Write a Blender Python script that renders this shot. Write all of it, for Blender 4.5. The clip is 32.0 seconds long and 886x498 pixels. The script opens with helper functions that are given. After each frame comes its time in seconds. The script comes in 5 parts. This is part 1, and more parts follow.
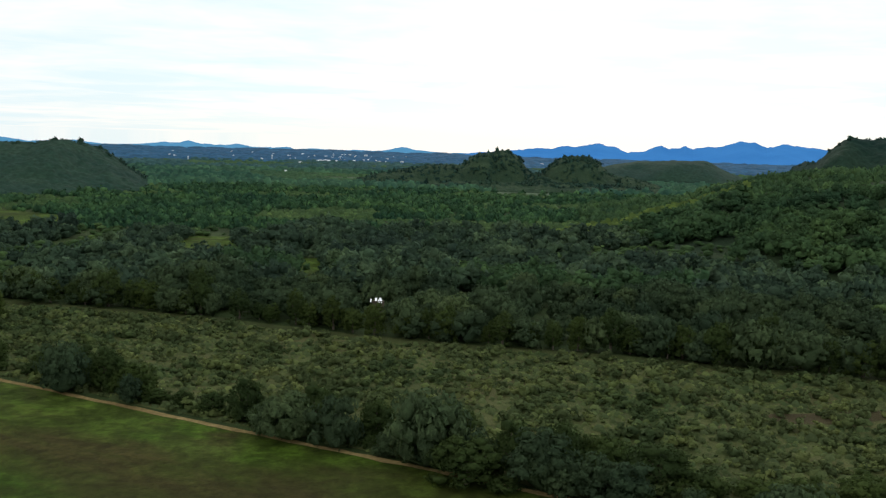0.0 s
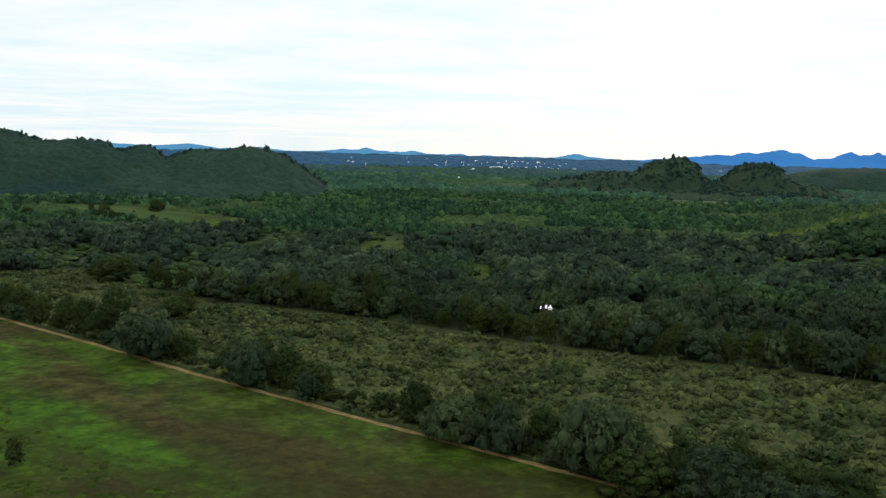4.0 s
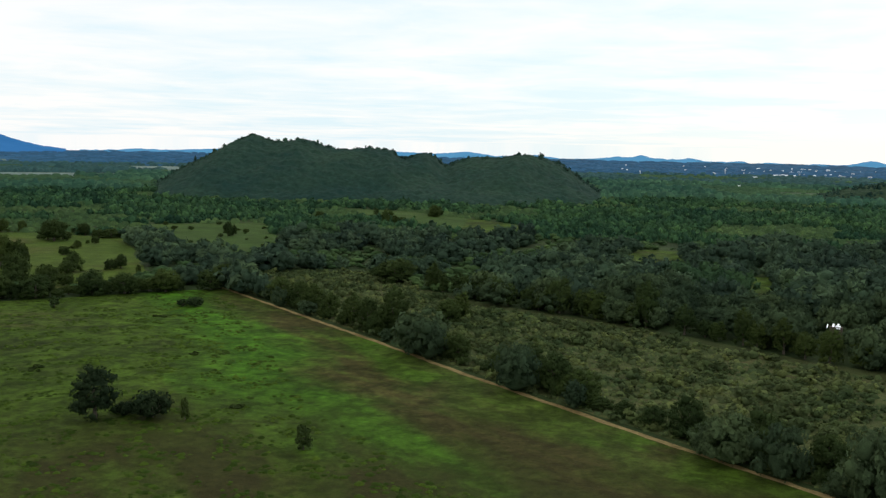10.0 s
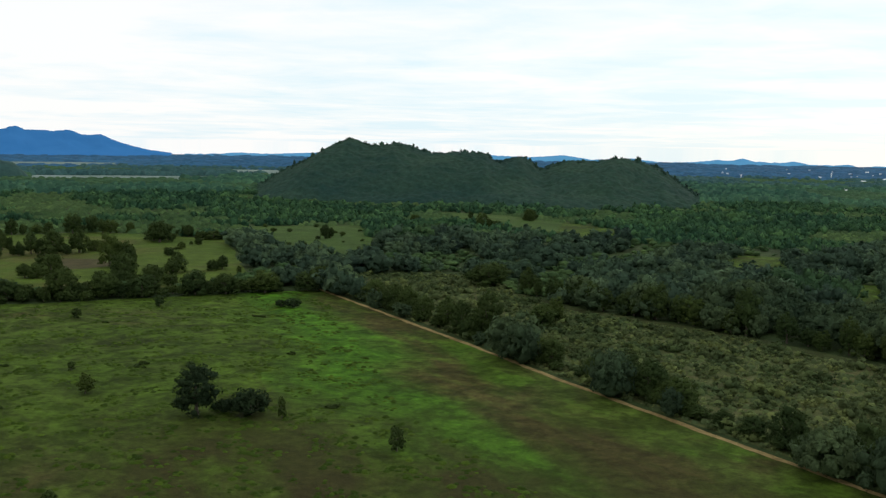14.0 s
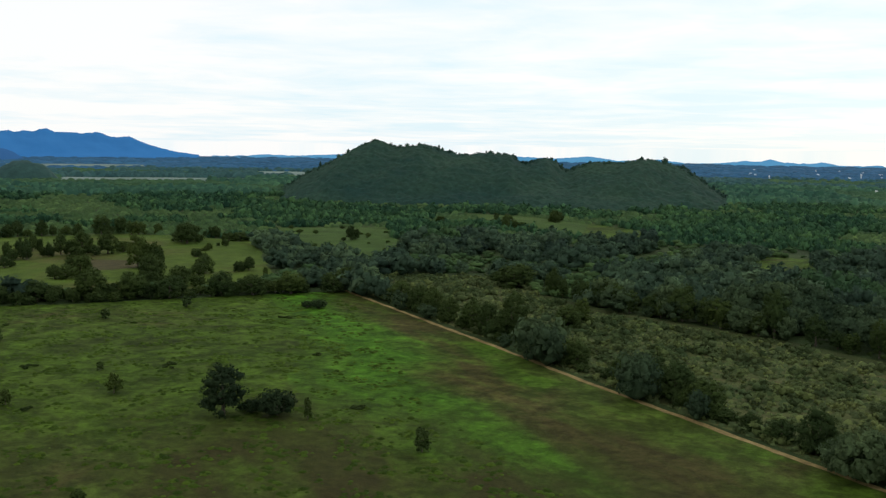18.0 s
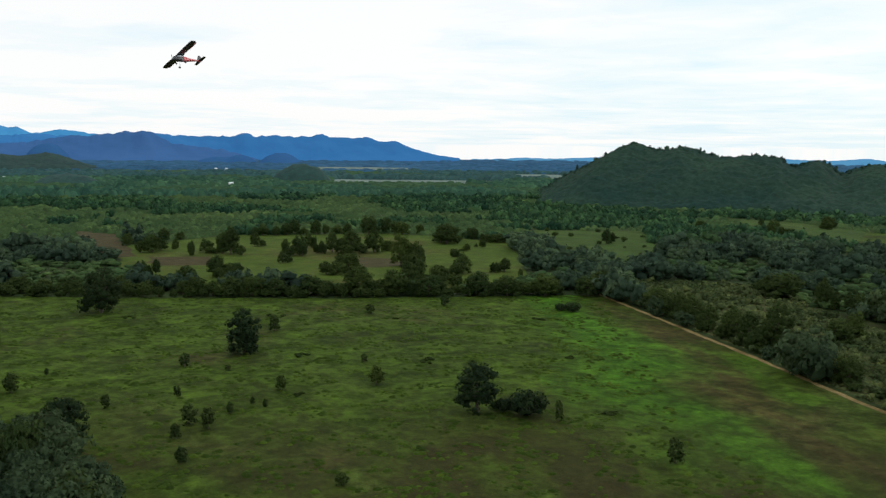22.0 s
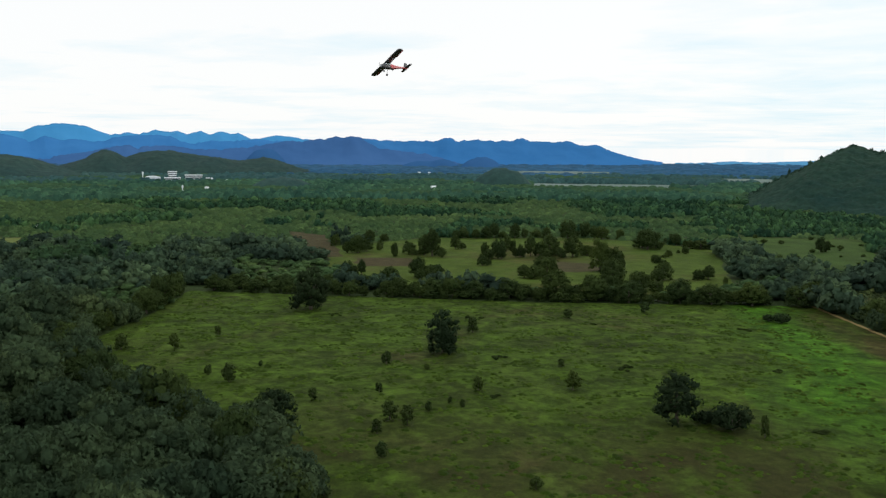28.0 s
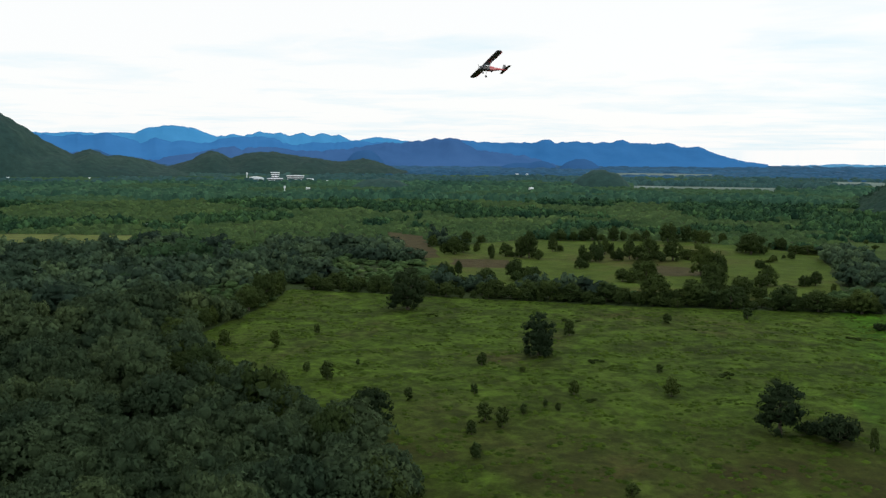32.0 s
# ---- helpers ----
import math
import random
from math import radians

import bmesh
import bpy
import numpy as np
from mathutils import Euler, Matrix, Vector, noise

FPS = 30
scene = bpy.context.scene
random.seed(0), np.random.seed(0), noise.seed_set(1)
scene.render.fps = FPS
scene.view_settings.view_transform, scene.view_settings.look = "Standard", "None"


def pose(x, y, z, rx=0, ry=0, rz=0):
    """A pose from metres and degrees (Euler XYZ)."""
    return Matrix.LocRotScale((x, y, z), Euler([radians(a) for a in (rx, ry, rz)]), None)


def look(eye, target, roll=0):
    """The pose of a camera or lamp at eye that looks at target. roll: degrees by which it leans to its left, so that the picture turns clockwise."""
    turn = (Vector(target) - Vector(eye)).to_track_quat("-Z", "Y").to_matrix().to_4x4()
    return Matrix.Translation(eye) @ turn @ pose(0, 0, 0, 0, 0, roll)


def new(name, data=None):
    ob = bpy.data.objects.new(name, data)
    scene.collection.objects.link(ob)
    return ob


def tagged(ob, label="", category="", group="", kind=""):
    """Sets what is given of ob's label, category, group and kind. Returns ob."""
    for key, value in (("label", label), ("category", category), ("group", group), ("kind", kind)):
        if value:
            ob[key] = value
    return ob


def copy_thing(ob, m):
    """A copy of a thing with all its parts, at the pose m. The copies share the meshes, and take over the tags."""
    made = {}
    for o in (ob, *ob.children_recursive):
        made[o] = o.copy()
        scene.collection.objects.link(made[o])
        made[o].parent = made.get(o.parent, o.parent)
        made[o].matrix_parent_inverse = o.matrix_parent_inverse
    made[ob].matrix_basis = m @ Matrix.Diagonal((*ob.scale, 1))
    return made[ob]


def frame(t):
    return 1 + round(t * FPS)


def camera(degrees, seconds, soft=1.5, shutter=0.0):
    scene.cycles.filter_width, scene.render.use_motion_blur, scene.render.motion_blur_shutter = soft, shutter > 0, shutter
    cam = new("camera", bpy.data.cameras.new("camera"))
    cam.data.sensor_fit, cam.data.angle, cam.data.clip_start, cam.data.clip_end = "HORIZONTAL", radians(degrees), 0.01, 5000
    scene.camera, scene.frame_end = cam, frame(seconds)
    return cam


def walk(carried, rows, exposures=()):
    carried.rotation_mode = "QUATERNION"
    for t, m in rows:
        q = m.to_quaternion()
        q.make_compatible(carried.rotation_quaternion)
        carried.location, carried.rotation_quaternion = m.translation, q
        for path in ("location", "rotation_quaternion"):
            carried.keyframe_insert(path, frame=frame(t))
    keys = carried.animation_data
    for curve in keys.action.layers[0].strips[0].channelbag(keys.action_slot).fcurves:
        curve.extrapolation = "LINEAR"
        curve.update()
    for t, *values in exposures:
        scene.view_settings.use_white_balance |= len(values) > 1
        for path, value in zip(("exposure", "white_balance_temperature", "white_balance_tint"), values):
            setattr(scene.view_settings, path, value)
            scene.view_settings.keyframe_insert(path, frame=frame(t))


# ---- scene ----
# A flying camera hovers 70 m over farmland and turns slowly to its left.
cam = camera(49.35, 32.0, 1.3)
EYE = 70.0
# seconds, yaw to the left, pitch, lean
ROWS = [
    (0.0, -0.00, -6.49, 1.65), (0.5, 1.41, -6.47, 1.60), (1.0, 2.94, -6.47, 1.57), (1.5, 4.47, -6.45, 1.56), (2.0, 5.66, -6.41, 1.60),
    (2.5, 6.80, -6.42, 1.52), (3.0, 7.83, -6.39, 1.51), (3.5, 8.93, -6.37, 1.51), (5.5, 14.43, -6.38, 1.40), (6.0, 15.78, -6.38, 1.35),
    (6.5, 17.16, -6.37, 1.32), (7.0, 18.73, -6.36, 1.30), (7.5, 20.35, -6.34, 1.29), (8.0, 21.97, -6.32, 1.26), (8.5, 23.29, -6.32, 1.20),
    (9.0, 24.43, -6.33, 1.18), (9.5, 25.41, -6.30, 1.18), (10.0, 26.33, -6.28, 1.15), (10.5, 27.14, -6.29, 1.10), (11.0, 28.00, -6.30, 1.09),
    (11.5, 28.91, -6.26, 1.03), (12.0, 29.79, -6.23, 1.04), (12.5, 30.55, -6.21, 0.97), (13.0, 31.19, -6.20, 1.02), (13.5, 31.64, -6.17, 1.01),
    (14.0, 31.96, -6.17, 1.02), (14.5, 32.21, -6.17, 1.01), (16.5, 32.95, -6.13, 0.91), (17.0, 33.13, -6.13, 0.91), (17.5, 33.24, -6.11, 0.92),
    (18.0, 33.48, -6.11, 0.90), (18.5, 34.24, -6.10, 0.85), (19.0, 36.05, -6.11, 0.80), (19.5, 38.20, -6.12, 0.78), (20.0, 40.54, -6.11, 0.65),
    (20.5, 42.94, -6.13, 0.67), (21.0, 45.04, -6.13, 0.66), (21.5, 46.99, -6.15, 0.62), (22.0, 48.63, -6.12, 0.56), (22.5, 50.35, -6.10, 0.51),
    (23.0, 51.86, -6.11, 0.49), (23.5, 52.94, -6.11, 0.52), (24.0, 53.66, -6.08, 0.51), (24.5, 54.12, -6.05, 0.50), (26.5, 56.95, -5.98, 0.41),
    (27.0, 57.99, -5.97, 0.38), (27.5, 58.94, -5.97, 0.37), (28.0, 60.46, -5.97, 0.32), (28.5, 61.86, -5.94, 0.35), (29.0, 63.34, -5.94, 0.34),
    (29.5, 64.42, -5.95, 0.37), (30.0, 65.05, -5.95, 0.35), (30.5, 65.48, -5.93, 0.39), (31.0, 65.79, -5.91, 0.36), (31.5, 66.05, -5.90, 0.38),
    (32.0, 66.24, -5.91, 0.39),
]
walk(cam, [(t, pose(0, 0, EYE, 90 + pitch, 0, yaw) @ pose(0, 0, 0, 0, 0, lean)) for t, yaw, pitch, lean in ROWS])

# ---- sky and sun: a bright overcast evening, the sun low behind thin cloud ----
SUN_TURN, SUN_UP = 12.0, 24.0
world = bpy.data.worlds.new("sky")
scene.world = world
world.use_nodes = True
wn, wl = world.node_tree.nodes, world.node_tree.links
wn.clear()


def wnode(kind, **values):
    n = wn.new(kind)
    for key, value in values.items():
        n.inputs[key].default_value = value
    return n


def wmath(op, a, b=None):
    n = wn.new("ShaderNodeMath")
    n.operation = op
    for i, v in enumerate((a, b)):
        if v is None:
            continue
        if isinstance(v, (int, float)):
            n.inputs[i].default_value = v
        else:
            wl.new(v, n.inputs[i])
    return n.outputs[0]


def wmix(fac, a, b):
    n = wn.new("ShaderNodeMix")
    n.data_type = "RGBA"
    for i, v in ((0, fac), (6, a), (7, b)):
        if isinstance(v, (int, float)):
            n.inputs[i].default_value = v
        elif isinstance(v, tuple):
            n.inputs[i].default_value = (*v, 1)
        else:
            wl.new(v, n.inputs[i])
    return n.outputs[2]


def wramp(fac, stops):
    n = wn.new("ShaderNodeValToRGB")
    e = n.color_ramp.elements
    while len(e) < len(stops):
        e.new(0.5)
    for el, (p, c) in zip(e, stops):
        el.position = p
        el.color = (c, c, c, 1) if isinstance(c, (int, float)) else (*c, 1)
    wl.new(fac, n.inputs[0])
    return n.outputs[0]


sky = wn.new("ShaderNodeTexSky")
sky.sky_type = "NISHITA"
sky.sun_disc = False
sky.sun_elevation, sky.sun_rotation = radians(SUN_UP), radians(SUN_TURN)
coords = wn.new("ShaderNodeTexCoord")
split = wn.new("ShaderNodeSeparateXYZ")
wl.new(coords.outputs["Generated"], split.inputs[0])
up = wmath("MAXIMUM", split.outputs[2], 0.0)
# cloud sheets seen edge-on: divide by the height over the horizon
flat = wn.new("ShaderNodeCombineXYZ")
depth = wmath("ADD", up, 0.045)
wl.new(wmath("DIVIDE", split.outputs[0], depth), flat.inputs[0])
wl.new(wmath("DIVIDE", split.outputs[1], depth), flat.inputs[1])
sheet = wnode("ShaderNodeTexNoise", Scale=0.42, Detail=7.0, Roughness=0.55, Distortion=0.4)
wl.new(flat.outputs[0], sheet.inputs["Vector"])
wisps = wnode("ShaderNodeTexNoise", Scale=1.3, Detail=8.0, Roughness=0.6, Distortion=0.6)
wl.new(flat.outputs[0], wisps.inputs["Vector"])
cover = wmath("ADD", wmath("MULTIPLY", sheet.outputs[0], 0.7), wmath("MULTIPLY", wisps.outputs[0], 0.3))
cover = wmath("ADD", cover, wmath("MULTIPLY", wramp(wmath("MULTIPLY", split.outputs[0], -1.0), ((0.45, 0.0), (0.85, 1.0))), 0.13))
cover = wmath("ADD", cover, wmath("MULTIPLY", wramp(split.outputs[0], ((0.05, 0.0), (0.32, 1.0))), -0.07))
glow = wmath("ADD", wmath("MULTIPLY", split.outputs[0], 0.16), wmath("ADD", wmath("MULTIPLY", split.outputs[1], 0.98), wmath("MULTIPLY", split.outputs[2], 0.11)))
cover = wmath("ADD", cover, wmath("MULTIPLY", wramp(glow, ((0.955, 0.0), (1.0, 1.0))), 0.03))
cover = wmath("ADD", cover, wmath("MULTIPLY", wramp(up, ((0.05, 0.0), (0.13, 0.4), (0.3, 1.0))), 0.13))
veil = wramp(cover, ((0.43, 0.0), (0.645, 1.0)))
cloud = wmix(veil, (0.55, 0.675, 0.735), (0.742, 0.748, 0.748))
# warm band low over the horizon towards the sun
side = wmath("ADD", wmath("MULTIPLY", split.outputs[0], math.sin(radians(SUN_TURN))), wmath("MULTIPLY", split.outputs[1], math.cos(radians(SUN_TURN))))
warm = wmath("MULTIPLY", wramp(side, ((0.74, 0.0), (0.97, 1.0))), wramp(up, ((0.0, 1.0), (0.045, 0.0))))
cloud = wmix(wmath("MULTIPLY", warm, 0.24), cloud, (0.82, 0.72, 0.58))
clear = wn.new("ShaderNodeMix")
clear.data_type, clear.blend_type = "RGBA", "MULTIPLY"
clear.inputs[0].default_value = 1.0
wl.new(sky.outputs[0], clear.inputs[6])
clear.inputs[7].default_value = (0.12, 0.12, 0.12, 1)
# the cloud sheet is thinner and brighter overhead
grey = wn.new("ShaderNodeMix")
grey.data_type, grey.blend_type = "RGBA", "MULTIPLY"
grey.inputs[0].default_value = 1.0
wl.new(wmix(0.94, clear.outputs[2], cloud), grey.inputs[6])
wl.new(wramp(up, ((0.16, 0.83), (0.45, 0.91), (0.9, 1.0))), grey.inputs[7])
out = grey.outputs[2]
back = wn.new("ShaderNodeBackground")
wl.new(out, back.inputs[0])
back.inputs[1].default_value = 1.36 * 1.2
wl.new(back.outputs[0], wn.new("ShaderNodeOutputWorld").inputs[0])

sun = new("sun", bpy.data.lights.new("sun", "SUN"))
sun.data.energy, sun.data.angle, sun.data.color = 0.7, radians(30), (1.0, 0.93, 0.82)
s_dir = Vector((math.sin(radians(SUN_TURN)) * math.cos(radians(SUN_UP)), math.cos(radians(SUN_TURN)) * math.cos(radians(SUN_UP)), math.sin(radians(SUN_UP))))
sun.matrix_world = look(s_dir * 100, (0, 0, 0))


# ---- materials ----
def material(name, rough=0.8, spec=0.2):
    m = bpy.data.materials.new(name)
    m.use_nodes = True
    b = m.node_tree.nodes["Principled BSDF"]
    b.inputs["Roughness"].default_value = rough
    b.inputs["Specular IOR Level"].default_value = spec
    return m, m.node_tree.nodes, m.node_tree.links, b


def noise_of(n, l, scale, detail=4.0, rough=0.6, vec=None, distort=0.0):
    t = n.new("ShaderNodeTexNoise")
    t.inputs["Scale"].default_value, t.inputs["Detail"].default_value = scale, detail
    t.inputs["Roughness"].default_value, t.inputs["Distortion"].default_value = rough, distort
    if vec is None:
        vec = n.new("ShaderNodeNewGeometry").outputs["Position"]
    l.new(vec, t.inputs["Vector"])
    return t.outputs[0]


def ramp(n, l, fac, stops):
    r = n.new("ShaderNodeValToRGB")
    e = r.color_ramp.elements
    while len(e) < len(stops):
        e.new(0.5)
    for el, (p, c) in zip(e, stops):
        el.position = p
        el.color = (c, c, c, 1) if isinstance(c, (int, float)) else (*c, 1)
    l.new(fac, r.inputs[0])
    return r.outputs[0]


def mix(n, l, fac, a, b, how="MIX"):
    x = n.new("ShaderNodeMix")
    x.data_type, x.blend_type = "RGBA", how
    for i, v in ((0, fac), (6, a), (7, b)):
        if isinstance(v, (int, float)):
            x.inputs[i].default_value = v if i == 0 else (v, v, v, 1)
        elif isinstance(v, tuple):
            x.inputs[i].default_value = (*v, 1)
        else:
            l.new(v, x.inputs[i])
    return x.outputs[2]


def bump(n, l, b, height, strength, distance):
    k = n.new("ShaderNodeBump")
    k.inputs["Strength"].default_value, k.inputs["Distance"].default_value = strength, distance
    l.new(height, k.inputs["Height"])
    l.new(k.outputs[0], b.inputs["Normal"])


def foliage(name, dark, light, patch=0.012, grain=1.2, per_object=False, vary=0.28, speck=0.38, through_light=0.38):
    """Leaves: stands of two greens, each clump a little different."""
    m, n, l, b = material(name, 0.85, 0.03)
    stand = ramp(n, l, noise_of(n, l, patch, 6.0, 0.7), ((0.38, 0.0), (0.66, 1.0)))
    c = mix(n, l, stand, dark, light)
    if not per_object:
        each = n.new("ShaderNodeAttribute")
        each.attribute_name = "tone"
        c = mix(n, l, 1.0, c, ramp(n, l, each.outputs["Fac"], ((0.0, (1 - 1.1 * vary, 1 - vary, 1 - 0.8 * vary)), (0.6, (1.0, 1.0, 1.0)), (1.0, (1 + 2.2 * vary, 1 + 1.7 * vary, 1 + vary)))), "MULTIPLY")
    isle = n.new("ShaderNodeNewGeometry").outputs["Random Per Island"]
    c = mix(n, l, 1.0, c, ramp(n, l, isle, ((0.0, 0.82), (1.0, 1.22))), "MULTIPLY")
    fleck = noise_of(n, l, grain, 5.0, 0.7)
    c = mix(n, l, 1.0, c, ramp(n, l, fleck, ((0.3, 1 - 0.7 * speck), (0.7, 1 + 0.7 * speck))), "MULTIPLY")
    if per_object:
        one = n.new("ShaderNodeObjectInfo").outputs["Random"]
        c = mix(n, l, 1.0, c, ramp(n, l, one, ((0.0, (0.80, 0.80, 0.72)), (0.6, (0.96, 0.96, 0.88)), (1.0, (1.16, 1.10, 0.84)))), "MULTIPLY")
    l.new(c, b.inputs["Base Color"])
    bump(n, l, b, noise_of(n, l, grain * 0.8, 4.0, 0.65), 0.9, 0.7 / grain if grain > 0.35 else 0.6)
    # light also comes through the thin leaves
    thin = n.new("ShaderNodeBsdfTranslucent")
    l.new(c, thin.inputs["Color"])
    both = n.new("ShaderNodeMixShader")
    both.inputs[0].default_value = through_light
    l.new(b.outputs[0], both.inputs[1])
    l.new(thin.outputs[0], both.inputs[2])
    l.new(both.outputs[0], n["Material Output"].inputs["Surface"])
    return m


LEAF = foliage("leaves", (0.039, 0.064, 0.024), (0.067, 0.096, 0.028), 0.02, 1.6, True, 0.22, 0.34)
LEAF_WOOD = foliage("forest_leaves", (0.036, 0.061, 0.033), (0.073, 0.108, 0.048), 0.018, 1.3, False, 0.18, 0.32)
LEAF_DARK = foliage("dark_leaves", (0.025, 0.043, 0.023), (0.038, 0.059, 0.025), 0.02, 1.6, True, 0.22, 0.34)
LEAF_BELT = foliage("belt_leaves", (0.040, 0.068, 0.046), (0.071, 0.117, 0.062), 0.014, 1.0, False, 0.28, 0.30)
LEAF_SLOPE = foliage("slope_leaves", (0.035, 0.076, 0.037), (0.070, 0.124, 0.047), 0.014, 1.0, False, 0.16, 0.28)
LEAF_MID = foliage("woodland_leaves", (0.024, 0.065, 0.035), (0.055, 0.115, 0.044), 0.007, 0.4, False, 0.34, 0.25, 0.3)
# these three base colours carry air haze, bluer the farther the wood
LEAF_FAR = foliage("far_haze_leaves", (0.027, 0.075, 0.052), (0.053, 0.116, 0.061), 0.003, 0.15, False, 0.22, 0.2, 0.2)
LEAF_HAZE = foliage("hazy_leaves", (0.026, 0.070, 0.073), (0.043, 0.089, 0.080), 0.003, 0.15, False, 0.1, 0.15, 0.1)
LEAF_BLUE = foliage("haze_blue_leaves", (0.019, 0.068, 0.131), (0.025, 0.082, 0.147), 0.001, 0.02, False, 0.06, 0.1, 0.0)
LEAF_SCRUB = foliage("scrub_leaves", (0.060, 0.089, 0.033), (0.109, 0.133, 0.050), 0.03, 2.0, False, 0.26, 0.3, 0.35)
# hill green with blue haze mixed in, for hills far off
LEAF_HILL_FAR = foliage("hazy_hill_leaves", (0.024, 0.055, 0.051), (0.034, 0.068, 0.055), 0.006, 0.06, False, 0.06, 0.35, 0.0)
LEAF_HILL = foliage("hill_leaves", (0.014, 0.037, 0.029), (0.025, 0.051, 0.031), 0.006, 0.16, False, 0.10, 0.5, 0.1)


def bark():
    m, n, l, b = material("bark", 0.9, 0.1)
    c = ramp(n, l, noise_of(n, l, 3.0, 6.0), ((0.3, (0.05, 0.04, 0.03)), (0.7, (0.14, 0.12, 0.09))))
    l.new(c, b.inputs["Base Color"])
    return m


BARK = bark()


def ground_material(name, stops, patch, grain, fine=2.5):
    m, n, l, b = material(name, 0.95, 0.05)
    c = ramp(n, l, noise_of(n, l, patch, 8.0, 0.65, None, 0.6), stops)
    c = mix(n, l, 1.0, c, ramp(n, l, noise_of(n, l, grain, 6.0, 0.7), ((0.3, 0.6), (0.7, 1.35))), "MULTIPLY")
    f = noise_of(n, l, fine, 5.0, 0.75)
    c = mix(n, l, 1.0, c, ramp(n, l, f, ((0.25, 0.6), (0.75, 1.4))), "MULTIPLY")
    l.new(c, b.inputs["Base Color"])
    bump(n, l, b, f, 0.6, 0.4)
    return m


EARTH = ground_material("forest_floor", ((0.35, (0.022, 0.036, 0.013)), (0.65, (0.037, 0.055, 0.018))), 0.01, 0.08)
CLEARING = ground_material("meadow_grass", ((0.35, (0.043, 0.073, 0.011)), (0.5, (0.056, 0.084, 0.013)), (0.64, (0.061, 0.058, 0.018))), 0.012, 0.07)
YELLOW = ground_material("dry_grass", ((0.35, (0.033, 0.063, 0.013)), (0.65, (0.045, 0.074, 0.017))), 0.01, 0.05)
STRAW = ground_material("straw_grass", ((0.35, (0.073, 0.101, 0.025)), (0.65, (0.112, 0.125, 0.038))), 0.02, 0.06)
VERGE_GRASS = ground_material("verge_grass", ((0.35, (0.035, 0.047, 0.016)), (0.65, (0.054, 0.062, 0.022))), 0.02, 0.1)
# far grass with a pale haze tint in its base colour
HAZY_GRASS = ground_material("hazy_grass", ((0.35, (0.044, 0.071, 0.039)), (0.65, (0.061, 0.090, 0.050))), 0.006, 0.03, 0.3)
SOIL = ground_material("red_soil", ((0.35, (0.053, 0.041, 0.020)), (0.65, (0.053, 0.049, 0.022))), 0.01, 0.1)
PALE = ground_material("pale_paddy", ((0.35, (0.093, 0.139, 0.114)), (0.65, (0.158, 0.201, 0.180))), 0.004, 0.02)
SCRUB = ground_material("rough_pasture", ((0.33, (0.043, 0.052, 0.018)), (0.5, (0.063, 0.075, 0.025)), (0.68, (0.072, 0.067, 0.027))), 0.03, 0.2)
TRACK_DIRT = ground_material("track_dirt", ((0.3, (0.118, 0.083, 0.032)), (0.7, (0.273, 0.201, 0.087))), 0.06, 0.4)

# the lane runs straight along the field's edge
LANE_A, LANE_B = Vector((-287, 354)), Vector((26, 184))
LANE_DIR = (LANE_B - LANE_A).normalized()
LANE_NORMAL = Vector((LANE_DIR.y, -LANE_DIR.x))      # towards the field


